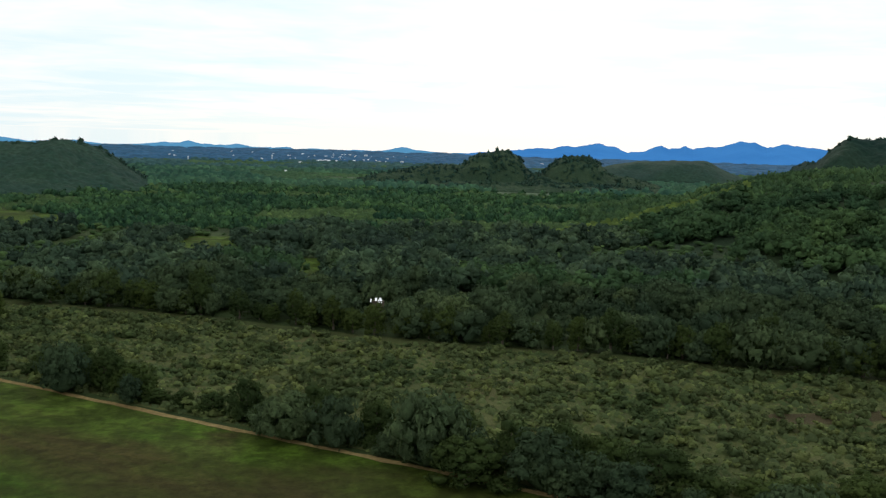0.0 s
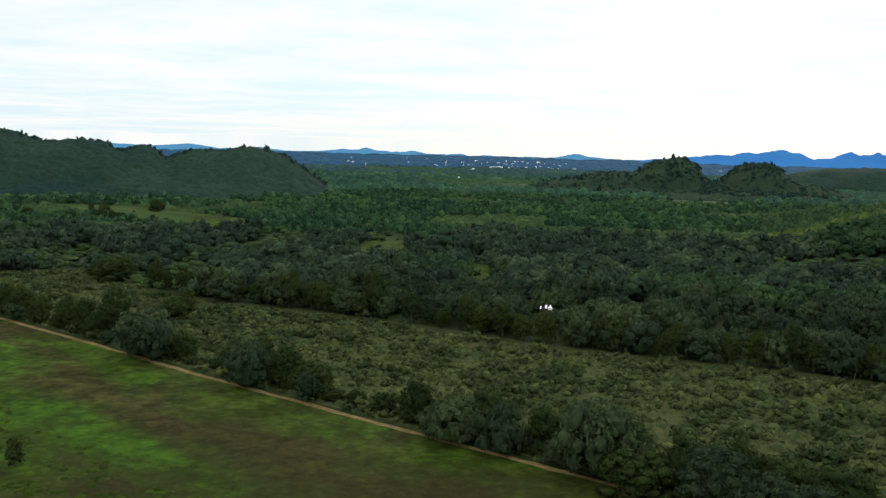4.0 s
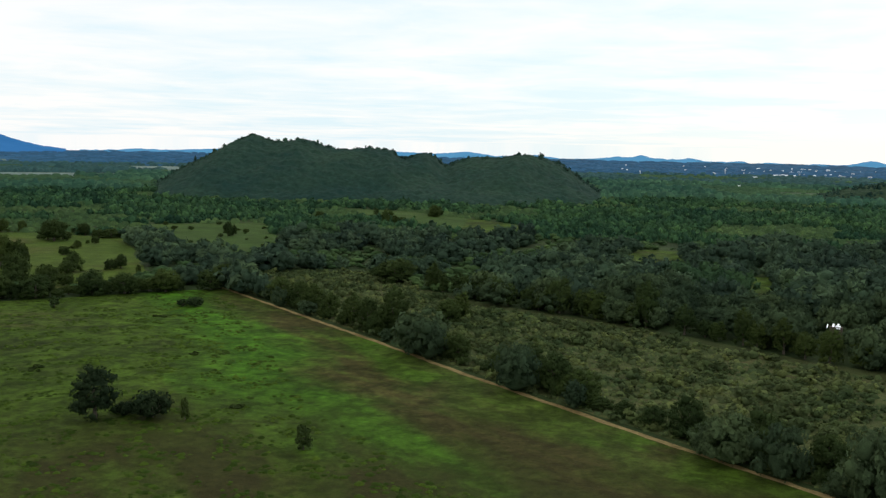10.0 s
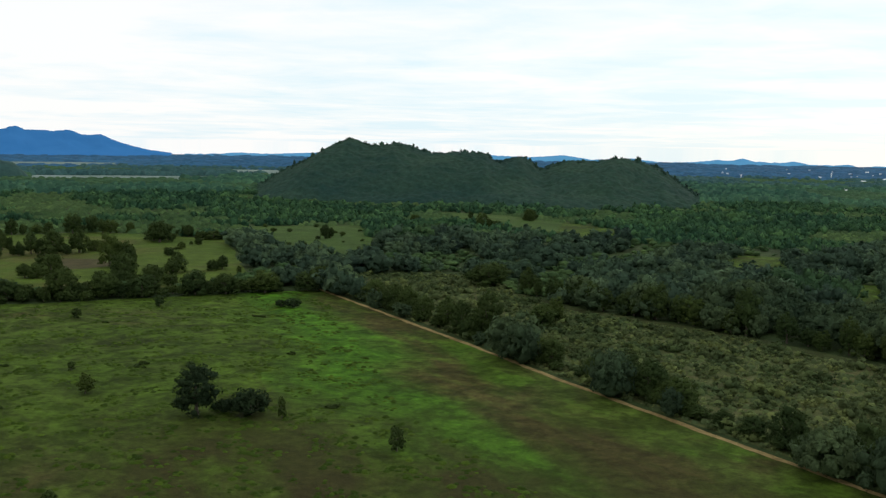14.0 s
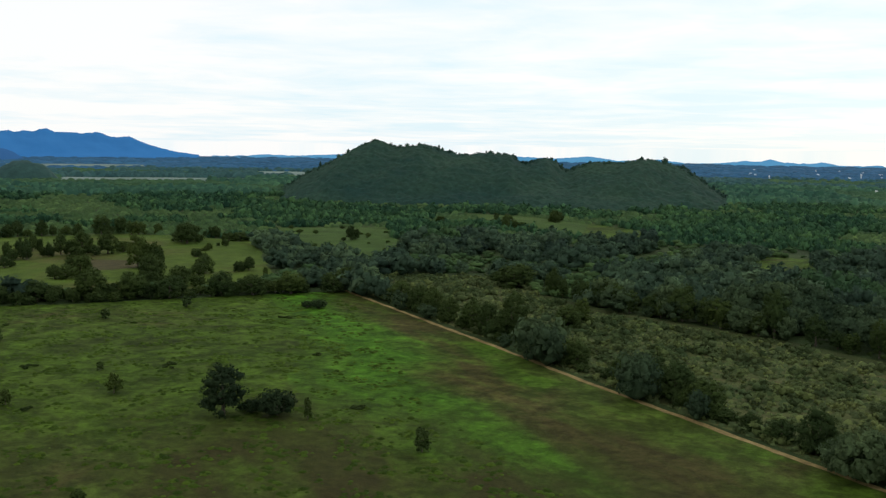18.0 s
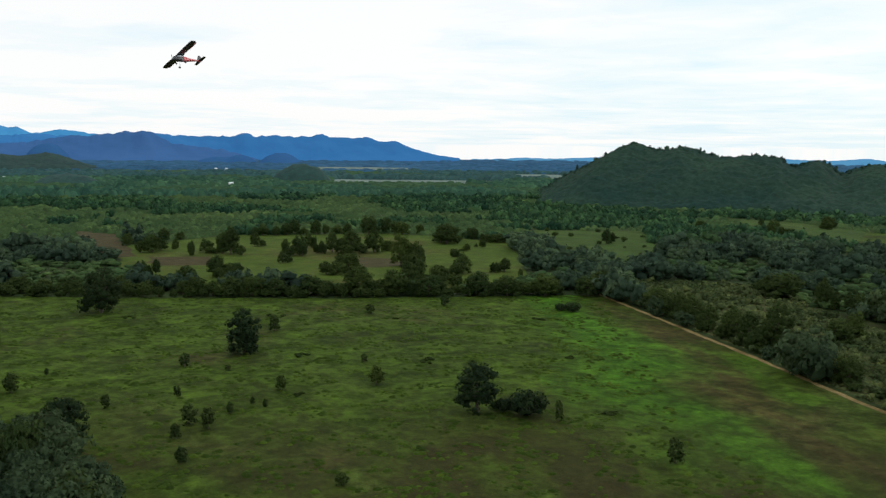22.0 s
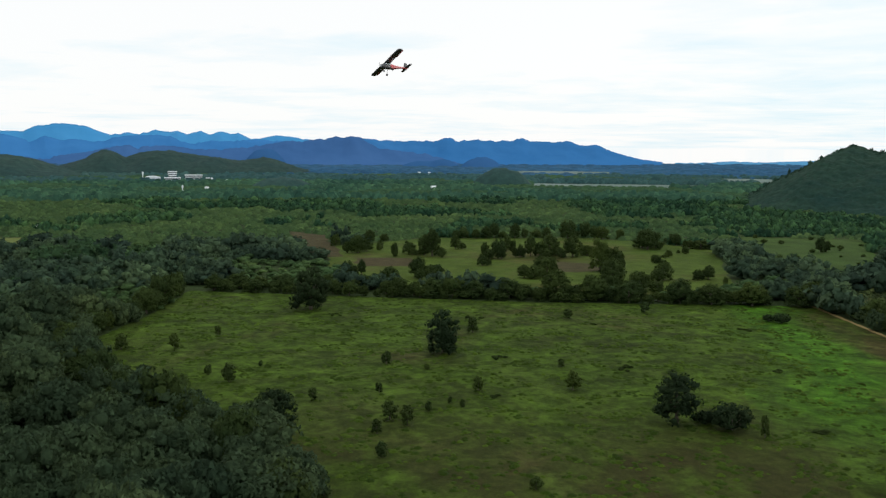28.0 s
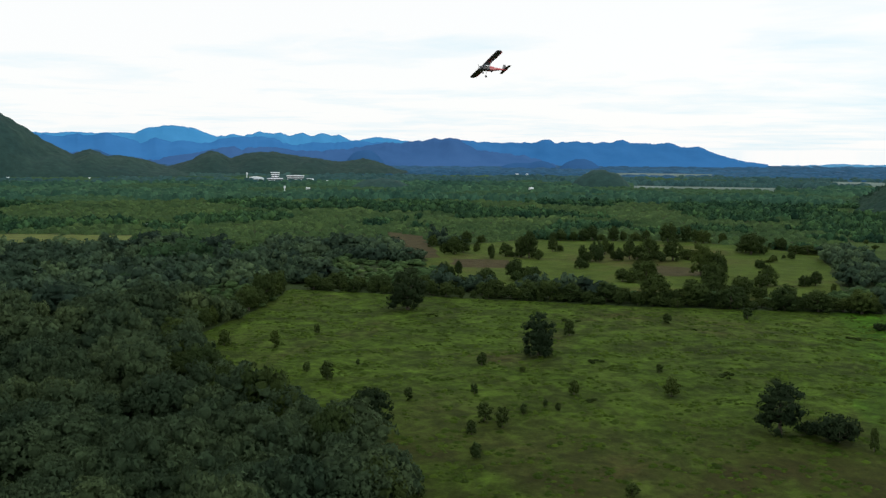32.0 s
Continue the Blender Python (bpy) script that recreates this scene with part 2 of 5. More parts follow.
def pasture():
    """Grazed field: bright young grass, duller tussocks, brown dry streaks beside the lane."""
    m, n, l, b = material("pasture_grass", 0.95, 0.05)
    pos = n.new("ShaderNodeNewGeometry").outputs["Position"]
    turn = n.new("ShaderNodeMapping")
    turn.vector_type = "TEXTURE"
    turn.inputs["Location"].default_value = (LANE_A.x, LANE_A.y, 0)
    turn.inputs["Rotation"].default_value = (0, 0, math.atan2(LANE_DIR.y, LANE_DIR.x))
    l.new(pos, turn.inputs["Vector"])
    stretch = n.new("ShaderNodeMapping")
    stretch.inputs["Scale"].default_value = (0.3, 1.0, 1.0)
    l.new(turn.outputs[0], stretch.inputs["Vector"])
    xyz = n.new("ShaderNodeSeparateXYZ")
    l.new(turn.outputs[0], xyz.inputs[0])
    along = noise_of(n, l, 0.03, 7.0, 0.6, stretch.outputs[0], 0.8)
    wide = noise_of(n, l, 0.014, 8.0, 0.62, None, 0.8)
    tuft = noise_of(n, l, 0.17, 5.0, 0.62, None, 0.5)
    c = ramp(n, l, wide, ((0.36, (0.026, 0.039, 0.006)), (0.48, (0.035, 0.062, 0.006)), (0.60, (0.034, 0.050, 0.008)), (0.70, (0.037, 0.035, 0.010))))
    # a bright strip some 20 to 50 m from the lane, a brown one nearer to it
    off = n.new("ShaderNodeMath")
    off.operation = "MULTIPLY_ADD"
    l.new(along, off.inputs[0])
    off.inputs[1].default_value = 70.0
    # the strips start beside the lane's far end and draw away from it
    start = n.new("ShaderNodeMapRange")
    l.new(xyz.outputs[0], start.inputs["Value"])
    for key, value in (("From Min", 0.0), ("From Max", 170.0), ("To Min", -30.0), ("To Max", 6.0)):
        start.inputs[key].default_value = value
    shifted = n.new("ShaderNodeMath")
    shifted.operation = "ADD"
    l.new(xyz.outputs[1], shifted.inputs[0])
    l.new(start.outputs[0], shifted.inputs[1])
    l.new(shifted.outputs[0], off.inputs[2])
    scaled = n.new("ShaderNodeMath")
    scaled.operation = "MULTIPLY_ADD"
    l.new(off.outputs[0], scaled.inputs[0])
    scaled.inputs[1].default_value, scaled.inputs[2].default_value = 1 / 120.0, 0.6
    strip = ramp(n, l, scaled.outputs[0], ((0.24, 0.0), (0.41, 1.0), (0.53, 1.0), (0.62, 0.0)))
    brown = ramp(n, l, scaled.outputs[0], ((0.56, 0.0), (0.68, 1.0), (0.76, 1.0), (0.84, 0.0)))
    edge = n.new("ShaderNodeMath")
    edge.operation = "MULTIPLY"
    l.new(ramp(n, l, scaled.outputs[0], ((0.77, 0.0), (0.83, 1.0), (0.87, 1.0), (0.92, 0.0))), edge.inputs[0])
    l.new(ramp(n, l, noise_of(n, l, 0.04, 5.0, 0.6), ((0.45, 0.0), (0.58, 0.8))), edge.inputs[1])
    c = mix(n, l, edge.outputs[0], c, (0.037, 0.076, 0.006))
    c = mix(n, l, strip, c, (0.033, 0.085, 0.005))
    worn = n.new("ShaderNodeMath")
    worn.operation = "MULTIPLY"
    l.new(brown, worn.inputs[0])
    l.new(ramp(n, l, noise_of(n, l, 0.05, 6.0, 0.65, stretch.outputs[0]), ((0.41, 0.0), (0.57, 0.8))), worn.inputs[1])
    c = mix(n, l, worn.outputs[0], c, (0.040, 0.030, 0.010))
    c = mix(n, l, 1.0, c, ramp(n, l, tuft, ((0.36, 0.64), (0.5, 1.0), (0.62, 1.45))), "MULTIPLY")
    c = mix(n, l, 1.0, c, ramp(n, l, noise_of(n, l, 0.055, 7.0, 0.65, None, 0.4), ((0.38, 0.74), (0.5, 1.0), (0.62, 1.34))), "MULTIPLY")
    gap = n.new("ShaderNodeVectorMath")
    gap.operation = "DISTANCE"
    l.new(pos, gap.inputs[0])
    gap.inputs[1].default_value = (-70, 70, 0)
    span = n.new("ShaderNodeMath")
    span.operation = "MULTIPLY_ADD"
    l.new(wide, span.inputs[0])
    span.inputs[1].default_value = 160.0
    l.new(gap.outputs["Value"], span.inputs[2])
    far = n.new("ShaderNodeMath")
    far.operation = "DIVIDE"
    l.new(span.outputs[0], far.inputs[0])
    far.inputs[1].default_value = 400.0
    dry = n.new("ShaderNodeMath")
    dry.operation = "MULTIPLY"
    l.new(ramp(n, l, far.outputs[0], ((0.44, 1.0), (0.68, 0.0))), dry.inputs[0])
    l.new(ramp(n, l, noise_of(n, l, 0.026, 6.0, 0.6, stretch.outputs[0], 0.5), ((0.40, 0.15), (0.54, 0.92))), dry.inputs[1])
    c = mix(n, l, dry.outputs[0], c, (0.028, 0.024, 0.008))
    c = mix(n, l, 1.0, c, ramp(n, l, noise_of(n, l, 0.4, 4.0, 0.6), ((0.32, 0.75), (0.5, 1.0), (0.68, 1.25))), "MULTIPLY")
    f = noise_of(n, l, 1.6, 5.0, 0.75)
    c = mix(n, l, 1.0, c, ramp(n, l, f, ((0.25, 0.8), (0.75, 1.2))), "MULTIPLY")
    l.new(c, b.inputs["Base Color"])
    bump(n, l, b, f, 0.5, 0.3)
    return m


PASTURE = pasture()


# blue air haze is painted into the mountains' base colour
def hazy_mountain_material(name, low, high):
    m, n, l, b = material(name, 1.0, 0.0)
    v = noise_of(n, l, 0.005, 8.0, 0.6)
    l.new(ramp(n, l, v, ((0.3, low), (0.7, high))), b.inputs["Base Color"])
    bump(n, l, b, v, 0.25, 40.0)
    return m


BLUE_NEAR = hazy_mountain_material("blue_mountain", (0.038, 0.102, 0.240), (0.050, 0.122, 0.276))
BLUE_KNOLL = hazy_mountain_material("blue_knoll", (0.029, 0.092, 0.216), (0.037, 0.109, 0.248))
BLUE_RIDGE = hazy_mountain_material("deep_blue_ridge", (0.030, 0.132, 0.320), (0.040, 0.156, 0.360))
BLUE_RANGE = hazy_mountain_material("blue_range", (0.040, 0.176, 0.448), (0.053, 0.208, 0.496))
BLUE_MID = hazy_mountain_material("blue_ridge", (0.035, 0.148, 0.352), (0.046, 0.176, 0.400))
BLUE_FAR = hazy_mountain_material("pale_blue_ridge", (0.048, 0.224, 0.448), (0.064, 0.256, 0.496))
BLUE_PALE = hazy_mountain_material("pale_blue_hills", (0.072, 0.240, 0.416), (0.096, 0.272, 0.456))


def plain(name, colour, rough=0.6, spec=0.3, vary=0.25, scale=1.0):
    m, n, l, b = material(name, rough, spec)
    v = noise_of(n, l, scale, 6.0, 0.65)
    l.new(mix(n, l, 1.0, colour, ramp(n, l, v, ((0.3, 1 - vary), (0.7, 1 + vary))), "MULTIPLY"), b.inputs["Base Color"])
    return m


WHITE_WALL = plain("white_plaster", (0.82, 0.83, 0.83), 0.8, 0.2, 0.12, 0.2)
GREY_ROOF = plain("grey_roof", (0.30, 0.32, 0.34), 0.5, 0.4, 0.2, 0.3)
TIN = plain("bright_tin", (0.80, 0.82, 0.84), 0.35, 0.5, 0.1, 0.6)
GLASS_DARK = plain("dark_window", (0.02, 0.024, 0.028), 0.3, 0.15, 0.1)


# ---- helpers for shapes ----
def link_mesh(name, verts, faces, mat, smooth=False, normals=None, tone=None):
    me = bpy.data.meshes.new(name)
    verts, faces = np.asarray(verts, np.float32), np.asarray(faces, np.int32)
    k = faces.shape[1]
    me.vertices.add(len(verts))
    me.vertices.foreach_set("co", verts.ravel())
    me.loops.add(faces.size)
    me.loops.foreach_set("vertex_index", faces.ravel())
    me.polygons.add(len(faces))
    me.polygons.foreach_set("loop_start", np.arange(0, faces.size, k, dtype=np.int32))
    me.polygons.foreach_set("use_smooth", np.full(len(faces), smooth))
    me.materials.append(mat)
    me.update(calc_edges=True)
    if tone is not None:
        kept = me.attributes.new("tone", "FLOAT", "POINT")
        kept.data.foreach_set("value", np.asarray(tone, np.float32))
    if normals is not None:
        me.normals_split_custom_set_from_vertices(np.asarray(normals, np.float32))
    return me


def part(name, bm, mat, parent, label=""):
    """Links a bmesh, or a mesh, as one object under a thing or a part."""
    if isinstance(bm, bmesh.types.BMesh):
        me = bpy.data.meshes.new(name)
        bm.to_mesh(me)
        bm.free()
        me.materials.append(mat)
    else:
        me = bm
    ob = new(name, me)
    ob.parent = parent
    return tagged(ob, label)


def place(az, dist, z=0.0):
    """A point by its bearing to the left of straight ahead, and distance."""
    a = radians(az)
    return Vector((-math.sin(a) * dist, math.cos(a) * dist, z))


def inside(px, py, poly):
    r = np.zeros(len(px), bool)
    for (x0, y0), (x1, y1) in zip(poly, poly[1:] + poly[:1]):
        if y0 == y1:
            continue
        hit = ((y0 > py) != (y1 > py)) & (px < (x1 - x0) * (py - y0) / (y1 - y0) + x0)
        r ^= hit
    return r


def icosphere(sub):
    bm = bmesh.new()
    bmesh.ops.create_icosphere(bm, subdivisions=sub, radius=1.0)
    v = np.array([x.co[:] for x in bm.verts])
    f = np.array([[x.index for x in p.verts] for p in bm.faces])
    bm.free()
    return v, f


ICO = {k: icosphere(k) for k in (1, 2, 3)}


def lump(seed, sub, rough):
    v, f = ICO[sub]
    o = Vector((seed * 7.31, seed * 3.17, seed * 1.7))
    k = np.array([1 + rough * (noise.noise(Vector(p) * 1.7 + o) + 0.6 * noise.noise(Vector(p) * 4.1 + o)) for p in v])
    return v * k[:, None], f


def crown(seed, lobes, sub, leaves, leaf, squash=0.8, spread=0.62, rough=0.25, low=0.0, fat=1.0):
    """A crown of radius about 1 round the origin: overlapping uneven lobes and loose leaf sprays, hidden faces left out."""
    r = np.random.default_rng(seed)
    spots = []
    for i in range(lobes):
        a, h = 2.4 * i + r.uniform(-0.5, 0.5), low + (1 - low) * ((0.7549 * i + r.uniform(0, 0.25)) % 1.0)
        d = spread * math.sqrt(r.uniform(0.15, 1.0)) * (1.1 - 0.55 * max(h, 0))
        size = fat * r.uniform(0.34, 0.52) if lobes > 2 else r.uniform(0.6, 0.75)
        spots.append((np.array([d * math.cos(a), d * math.sin(a), (h - 0.35) * squash]), size * np.array([r.uniform(0.9, 1.15), r.uniform(0.9, 1.15), r.uniform(0.7, 0.95)])))
    vs, fs, ns, count = [], [], [], 0
    for i, (c, s) in enumerate(spots):
        v, f = lump(seed * 13 + i, sub, rough)
        out = v.copy()
        v = v * s * (0.9 if leaves < 40 else 0.8) + c
        mid = v[f].mean(1)
        keep = mid[:, 2] > c[2] - 0.75 * s[2]
        for j, (c2, s2) in enumerate(spots):
            if j != i:
                keep &= (((mid - c2) / s2) ** 2).sum(1) > 0.62
        f = f[keep]
        used, back = np.unique(f, return_inverse=True)
        vs.append(v[used])
        ns.append(out[used] + 0.45 * v[used])
        fs.append(back.reshape(f.shape) + count)
        count += len(used)
    if leaves:
        which = r.integers(0, lobes, leaves)
        d = r.normal(size=(leaves, 3))
        d[:, 2] = np.abs(d[:, 2]) * 1.1 - 0.45
        d /= np.linalg.norm(d, axis=1)[:, None]
        c = np.array([spots[w][0] for w in which]) + d * np.array([spots[w][1] for w in which]) * r.uniform(0.9, 1.22, (leaves, 1))
        face = d + r.normal(scale=0.42, size=(leaves, 3))
        a = np.cross(face, r.normal(size=(leaves, 3)))
        a /= np.linalg.norm(a, axis=1)[:, None] + 1e-6
        b = np.cross(face, a)
        b /= np.linalg.norm(b, axis=1)[:, None] + 1e-6
        s = leaf * r.uniform(0.6, 1.4, (leaves, 1))
        tri = np.stack([c + a * s, c - a * s * 0.6 + b * s * 0.8, c - a * s * 0.6 - b * s * 0.8], 1)
        vs.append(tri.reshape(-1, 3))
        ns.append(np.repeat(d + 0.45 * c + r.normal(scale=0.3, size=(leaves, 3)), 3, 0))
        fs.append(np.arange(3 * leaves).reshape(-1, 3) + count)
    ns = np.concatenate(ns)
    return np.concatenate(vs), np.concatenate(fs), ns / np.linalg.norm(ns, axis=1)[:, None]


def leafy_crown(seed, clumps, size, sub, leaves, leaf, tall=0.8, skirt=-0.45, rough=0.5, lumpy=0.5, foot=0.0, shrink=0.84):
    """A crown of radius about 1 round the origin: foliage clumps set closely over an uneven dome, with sprays between them."""
    r = np.random.default_rng(seed)
    o = Vector((seed * 2.3, seed * 5.1, seed * 0.7))
    k = np.arange(clumps) + 0.5
    h = 1 - (1 - skirt) * k / clumps
    a = k * 2.399963 + r.uniform(-0.35, 0.35, clumps)
    wide = np.where(h < 0, np.maximum(np.sqrt(1 - h * h), foot), np.sqrt(1 - h * h))
    d = np.stack([np.cos(a) * wide, np.sin(a) * wide, h], -1) + r.normal(scale=0.10, size=(clumps, 3))
    swell = np.array([1 + lumpy * noise.noise(Vector(p) * 1.5 + o) for p in d])
    c = d * (0.74 * swell * r.uniform(0.86, 1.08, clumps))[:, None] * np.array([1, 1, tall])
    s = (size * r.uniform(0.72, 1.3, clumps))[:, None] * np.stack([r.uniform(0.9, 1.2, clumps), r.uniform(0.9, 1.2, clumps), r.uniform(0.68, 0.9, clumps)], -1)
    c = np.concatenate([c, [[0, 0, -0.05]]])
    s = np.concatenate([s, [[0.7, 0.7, 0.7 * tall]]])
    vs, fs, ns, count = [], [], [], 0
    for i in range(clumps + 1):
        v, f = lump(seed * 13 + i, sub, rough)
        out = v.copy()
        v = v * s[i] * (shrink if i < clumps else 0.95) + c[i]
        mid = v[f].mean(1)
        keep = mid[:, 2] > c[i][2] - 0.8 * s[i][2]
        for j in range(clumps + 1):
            if j != i:
                keep &= (((mid - c[j]) / s[j]) ** 2).sum(1) > 0.72
        f = f[keep]
        if not len(f):
            continue
        used, back = np.unique(f, return_inverse=True)
        vs.append(v[used])
        ns.append(out[used] + 0.25 * v[used])
        fs.append(back.reshape(f.shape) + count)
        count += len(used)
    if leaves:
        which = r.integers(0, clumps, leaves)
        e = r.normal(size=(leaves, 3))
        e[:, 2] = np.abs(e[:, 2]) * 1.2 - 0.35
        e = e / np.linalg.norm(e, axis=1)[:, None] + 0.5 * d[which]
        e /= np.linalg.norm(e, axis=1)[:, None]
        p = c[which] + e * s[which] * r.uniform(0.84, 1.2, (leaves, 1))
        face = e + r.normal(scale=0.5, size=(leaves, 3))
        g = np.cross(face, r.normal(size=(leaves, 3)))
        g /= np.linalg.norm(g, axis=1)[:, None] + 1e-6
        b = np.cross(face, g)
        b /= np.linalg.norm(b, axis=1)[:, None] + 1e-6
        q = leaf * r.uniform(0.6, 1.4, (leaves, 1))
        vs.append(np.stack([p + g * q, p - g * q * 0.6 + b * q * 0.8, p - g * q * 0.6 - b * q * 0.8], 1).reshape(-1, 3))
        ns.append(np.repeat(e + 0.25 * p + r.normal(scale=0.3, size=(leaves, 3)), 3, 0))
        fs.append(np.arange(3 * leaves).reshape(-1, 3) + count)
    ns = np.concatenate(ns)
    return np.concatenate(vs), np.concatenate(fs), ns / np.linalg.norm(ns, axis=1)[:, None]


def spread_out(protos, x, y, z, width, height, r, slope=None, even=0.0):
    """Joins many copies of the prototypes: vertices, faces, normals (evened out towards the slope's) and one tone a plant."""
    which = r.integers(0, len(protos), len(x))
    shade = r.uniform(0, 1, len(x))
    V, F, N, T, count = [], [], [], [], 0
    for k, (v, f, n) in enumerate(protos):
        i = np.where(which == k)[0]
        if not len(i):
            continue
        a = r.uniform(0, 2 * math.pi, len(i))
        ca, sa = np.cos(a)[:, None], np.sin(a)[:, None]
        w, h = width[i][:, None] / 2, height[i][:, None]
        low, top = v[:, 2].min(), v[:, 2].max()
        X = (v[None, :, 0] * ca - v[None, :, 1] * sa) * w + x[i][:, None]
        Y = (v[None, :, 0] * sa + v[None, :, 1] * ca) * w + y[i][:, None]
        Z = (v[None, :, 2] - low) / (top - low) * h + z[i][:, None]
        V.append(np.stack([X, Y, Z], -1).reshape(-1, 3))
        q = np.stack([n[None, :, 0] * ca - n[None, :, 1] * sa, n[None, :, 0] * sa + n[None, :, 1] * ca, n[None, :, 2] + 0 * ca], -1)
        if even:
            q = q * (1 - even) + even * (slope[i][:, None, :] if slope is not None else np.array([0, 0, 1.0]))
        N.append((q / (np.linalg.norm(q, axis=2)[..., None] + 1e-6)).reshape(-1, 3))
        T.append(np.repeat(shade[i], len(v)))
        F.append((f[None] + (np.arange(len(i)) * len(v))[:, None, None] + count).reshape(-1, 3))
        count += len(i) * len(v)
    return np.concatenate(V), np.concatenate(F), np.concatenate(N), np.concatenate(T)


# ---- the lie of the land: hills as domes (bearing, distance, half width, half depth, height) ----
HILLS = {
    "wooded_hill": [("ridge", 1400, 260, [(43.2, 0), (42.64, 7), (41.72, 24), (40.5, 39.5), (39.57, 51), (39.03, 59), (38.18, 67.5), (37.72, 73), (37.25, 73), (36.78, 69), (36, 67), (35.22, 69), (34.44, 68.5), (33.65, 64), (32.7, 58.5), (31.75, 57), (30.81, 57.5), (30.02, 57.5), (29.71, 59), (29.39, 55), (29.07, 48), (28.59, 45.5), (28.13, 50.5), (27.81, 53), (27.26, 52), (26.86, 46), (26.39, 38), (26.07, 37), (25.61, 43), (24.99, 47), (24.37, 48.5), (23.44, 48), (22.67, 50), (22.21, 53.5), (21.6, 54.5), (20.98, 51), (20.36, 47.5), (19.6, 42), (18.98, 34), (18.23, 19), (17.4, 6), (16.8, 0)]),
                    (33.0, 1300, 120, 190, 27), (36.5, 1290, 90, 180, 22), (28.0, 1270, 95, 190, 21), (24.3, 1240, 110, 170, 15), (21.0, 1270, 70, 150, 17)],
    "rocky_dome": [(-2.35, 1500, 52, 95, 50), (-3.5, 1500, 48, 90, 53), (-0.2, 1500, 85, 90, 30), (2.2, 1480, 85, 80, 19), (1.0, 1490, 90, 80, 25), (-5.6, 1505, 120, 90, 20), (-3.6, 1450, 190, 120, 11)],
    "rocky_knoll": [(-8.0, 1520, 54, 90, 48), (-7.2, 1520, 52, 80, 44), (-9.6, 1530, 90, 90, 20), (-7.8, 1460, 150, 110, 10)],
    "round_knoll": [(57.0, 1820, 58, 60, 33)],
    "field_knoll": [(69.9, 1720, 58, 60, 17)],
}
# long ridges by bearing and height: (distance, half depth, profile)
RIDGES = {
    "forest_slope": (860, 340, [(-6.5, 0), (-8, 1), (-9.4, 3), (-10.8, 6), (-12, 12), (-13.3, 16), (-14.5, 21), (-15.6, 28), (-17, 35), (-17.8, 39), (-19.8, 44), (-22, 49), (-24.5, 53), (-31, 62), (-42, 40), (-50, 0)]),
    "steep_hill": (1560, 200, [(-17.6, 0), (-18.8, 18), (-19.3, 30), (-19.8, 42), (-20.4, 50), (-20.9, 48), (-21.5, 64), (-22.1, 78), (-22.6, 85), (-23.6, 86), (-24.3, 89), (-27, 94), (-31, 80), (-36, 0)]),
    "wooded_ridge": (1900, 170, [(-7.4, 0), (-8.2, 15), (-9.8, 30), (-10.6, 35), (-11.3, 39), (-12.7, 40), (-14.1, 42), (-15.0, 44), (-15.5, 36), (-16.1, 25), (-17.2, 11), (-18, 0)]),
    "high_hill": (2600, 330, [(110, 60), (97, 190), (93, 176), (91, 156), (90.3, 135), (89.6, 114), (88.7, 87), (87.8, 66), (87.2, 50), (86.8, 58), (86.3, 63), (85.8, 56), (85.5, 46), (84.9, 48), (84.1, 43), (83.3, 37), (82.5, 24), (81.5, 12), (80.5, 0)]),
    "low_hills": (2750, 300, [(83.4, 0), (82.5, 12), (82, 19), (80.8, 36), (80.3, 51), (79.8, 61), (79.4, 57), (79.1, 50), (78.6, 40), (77.8, 54), (77, 59), (76.1, 58), (75.4, 51), (74.2, 44), (72.4, 31), (71.7, 36), (70.9, 41), (70.3, 36), (69.4, 20), (68.7, 8), (68, 0)]),
}
for name, (dist, deep, profile) in RIDGES.items():
    HILLS[name] = [("ridge", dist, deep, profile)]
DOMES = [d for group in HILLS.values() for d in group]


def dome_height(x, y, domes):
    total = np.zeros(len(x))
    for one in domes:
        if one[0] == "ridge":
            name, dist, deep, profile = one
            line = sorted(profile)
            away, bearing = np.hypot(x, y) - dist, np.degrees(np.arctan2(-x, y))
            u = np.clip(1 - (away / deep) ** 2, 0, None)
            # gullies run down the flanks, none at the crest
            run = np.radians(bearing) * dist
            u = u * (1 - (0.75 * np.sin(run / 31 + 1.4 * np.sin(run / 83) + away / 120) + 0.35 * np.sin(run / 13.7 + away / 55)) * (1 - u) * u)
            total += (np.interp(bearing, [p[0] for p in line], [p[1] for p in line], 0.0, 0.0) * u ** 0.9) ** 8
            continue
        az, dist, rt, rr, h = one
        a = radians(az)
        rad = -x * math.sin(a) + y * math.cos(a) - dist
        tan = x * math.cos(a) + y * math.sin(a)
        u = np.clip(1 - (tan / rt) ** 2 - (rad / rr) ** 2, 0, None)
        total += (h * u ** 0.85) ** 8
    return total ** (1 / 8)


def extent(domes):
    """Least and greatest bearing, distance and the farthest middle of a group of hills."""
    rows = []
    for one in domes:
        if one[0] == "ridge":
            name, dist, deep, profile = one
            rows.append((min(p[0] for p in profile), max(p[0] for p in profile), dist - deep, dist + deep, dist))
        else:
            az, dist, rt, rr, h = one
            wide = math.degrees(rt / dist) * 1.1
            rows.append((az - wide, az + wide, dist - rr, dist + rr, dist))
    low, high, near, far, mid = zip(*rows)
    return min(low), max(high), min(near), max(far), max(mid)


def land_height(x, y, domes):
    """The hills' height with its small gullies and bumps."""
    z = dome_height(x, y, domes)
    on = np.where(z > 0.5)[0]
    z[on] *= 1 + 0.06 * np.array([noise.fractal(Vector((x[i], y[i], 0)) * 0.018, 1.0, 2.0, 4) for i in on])
    return z


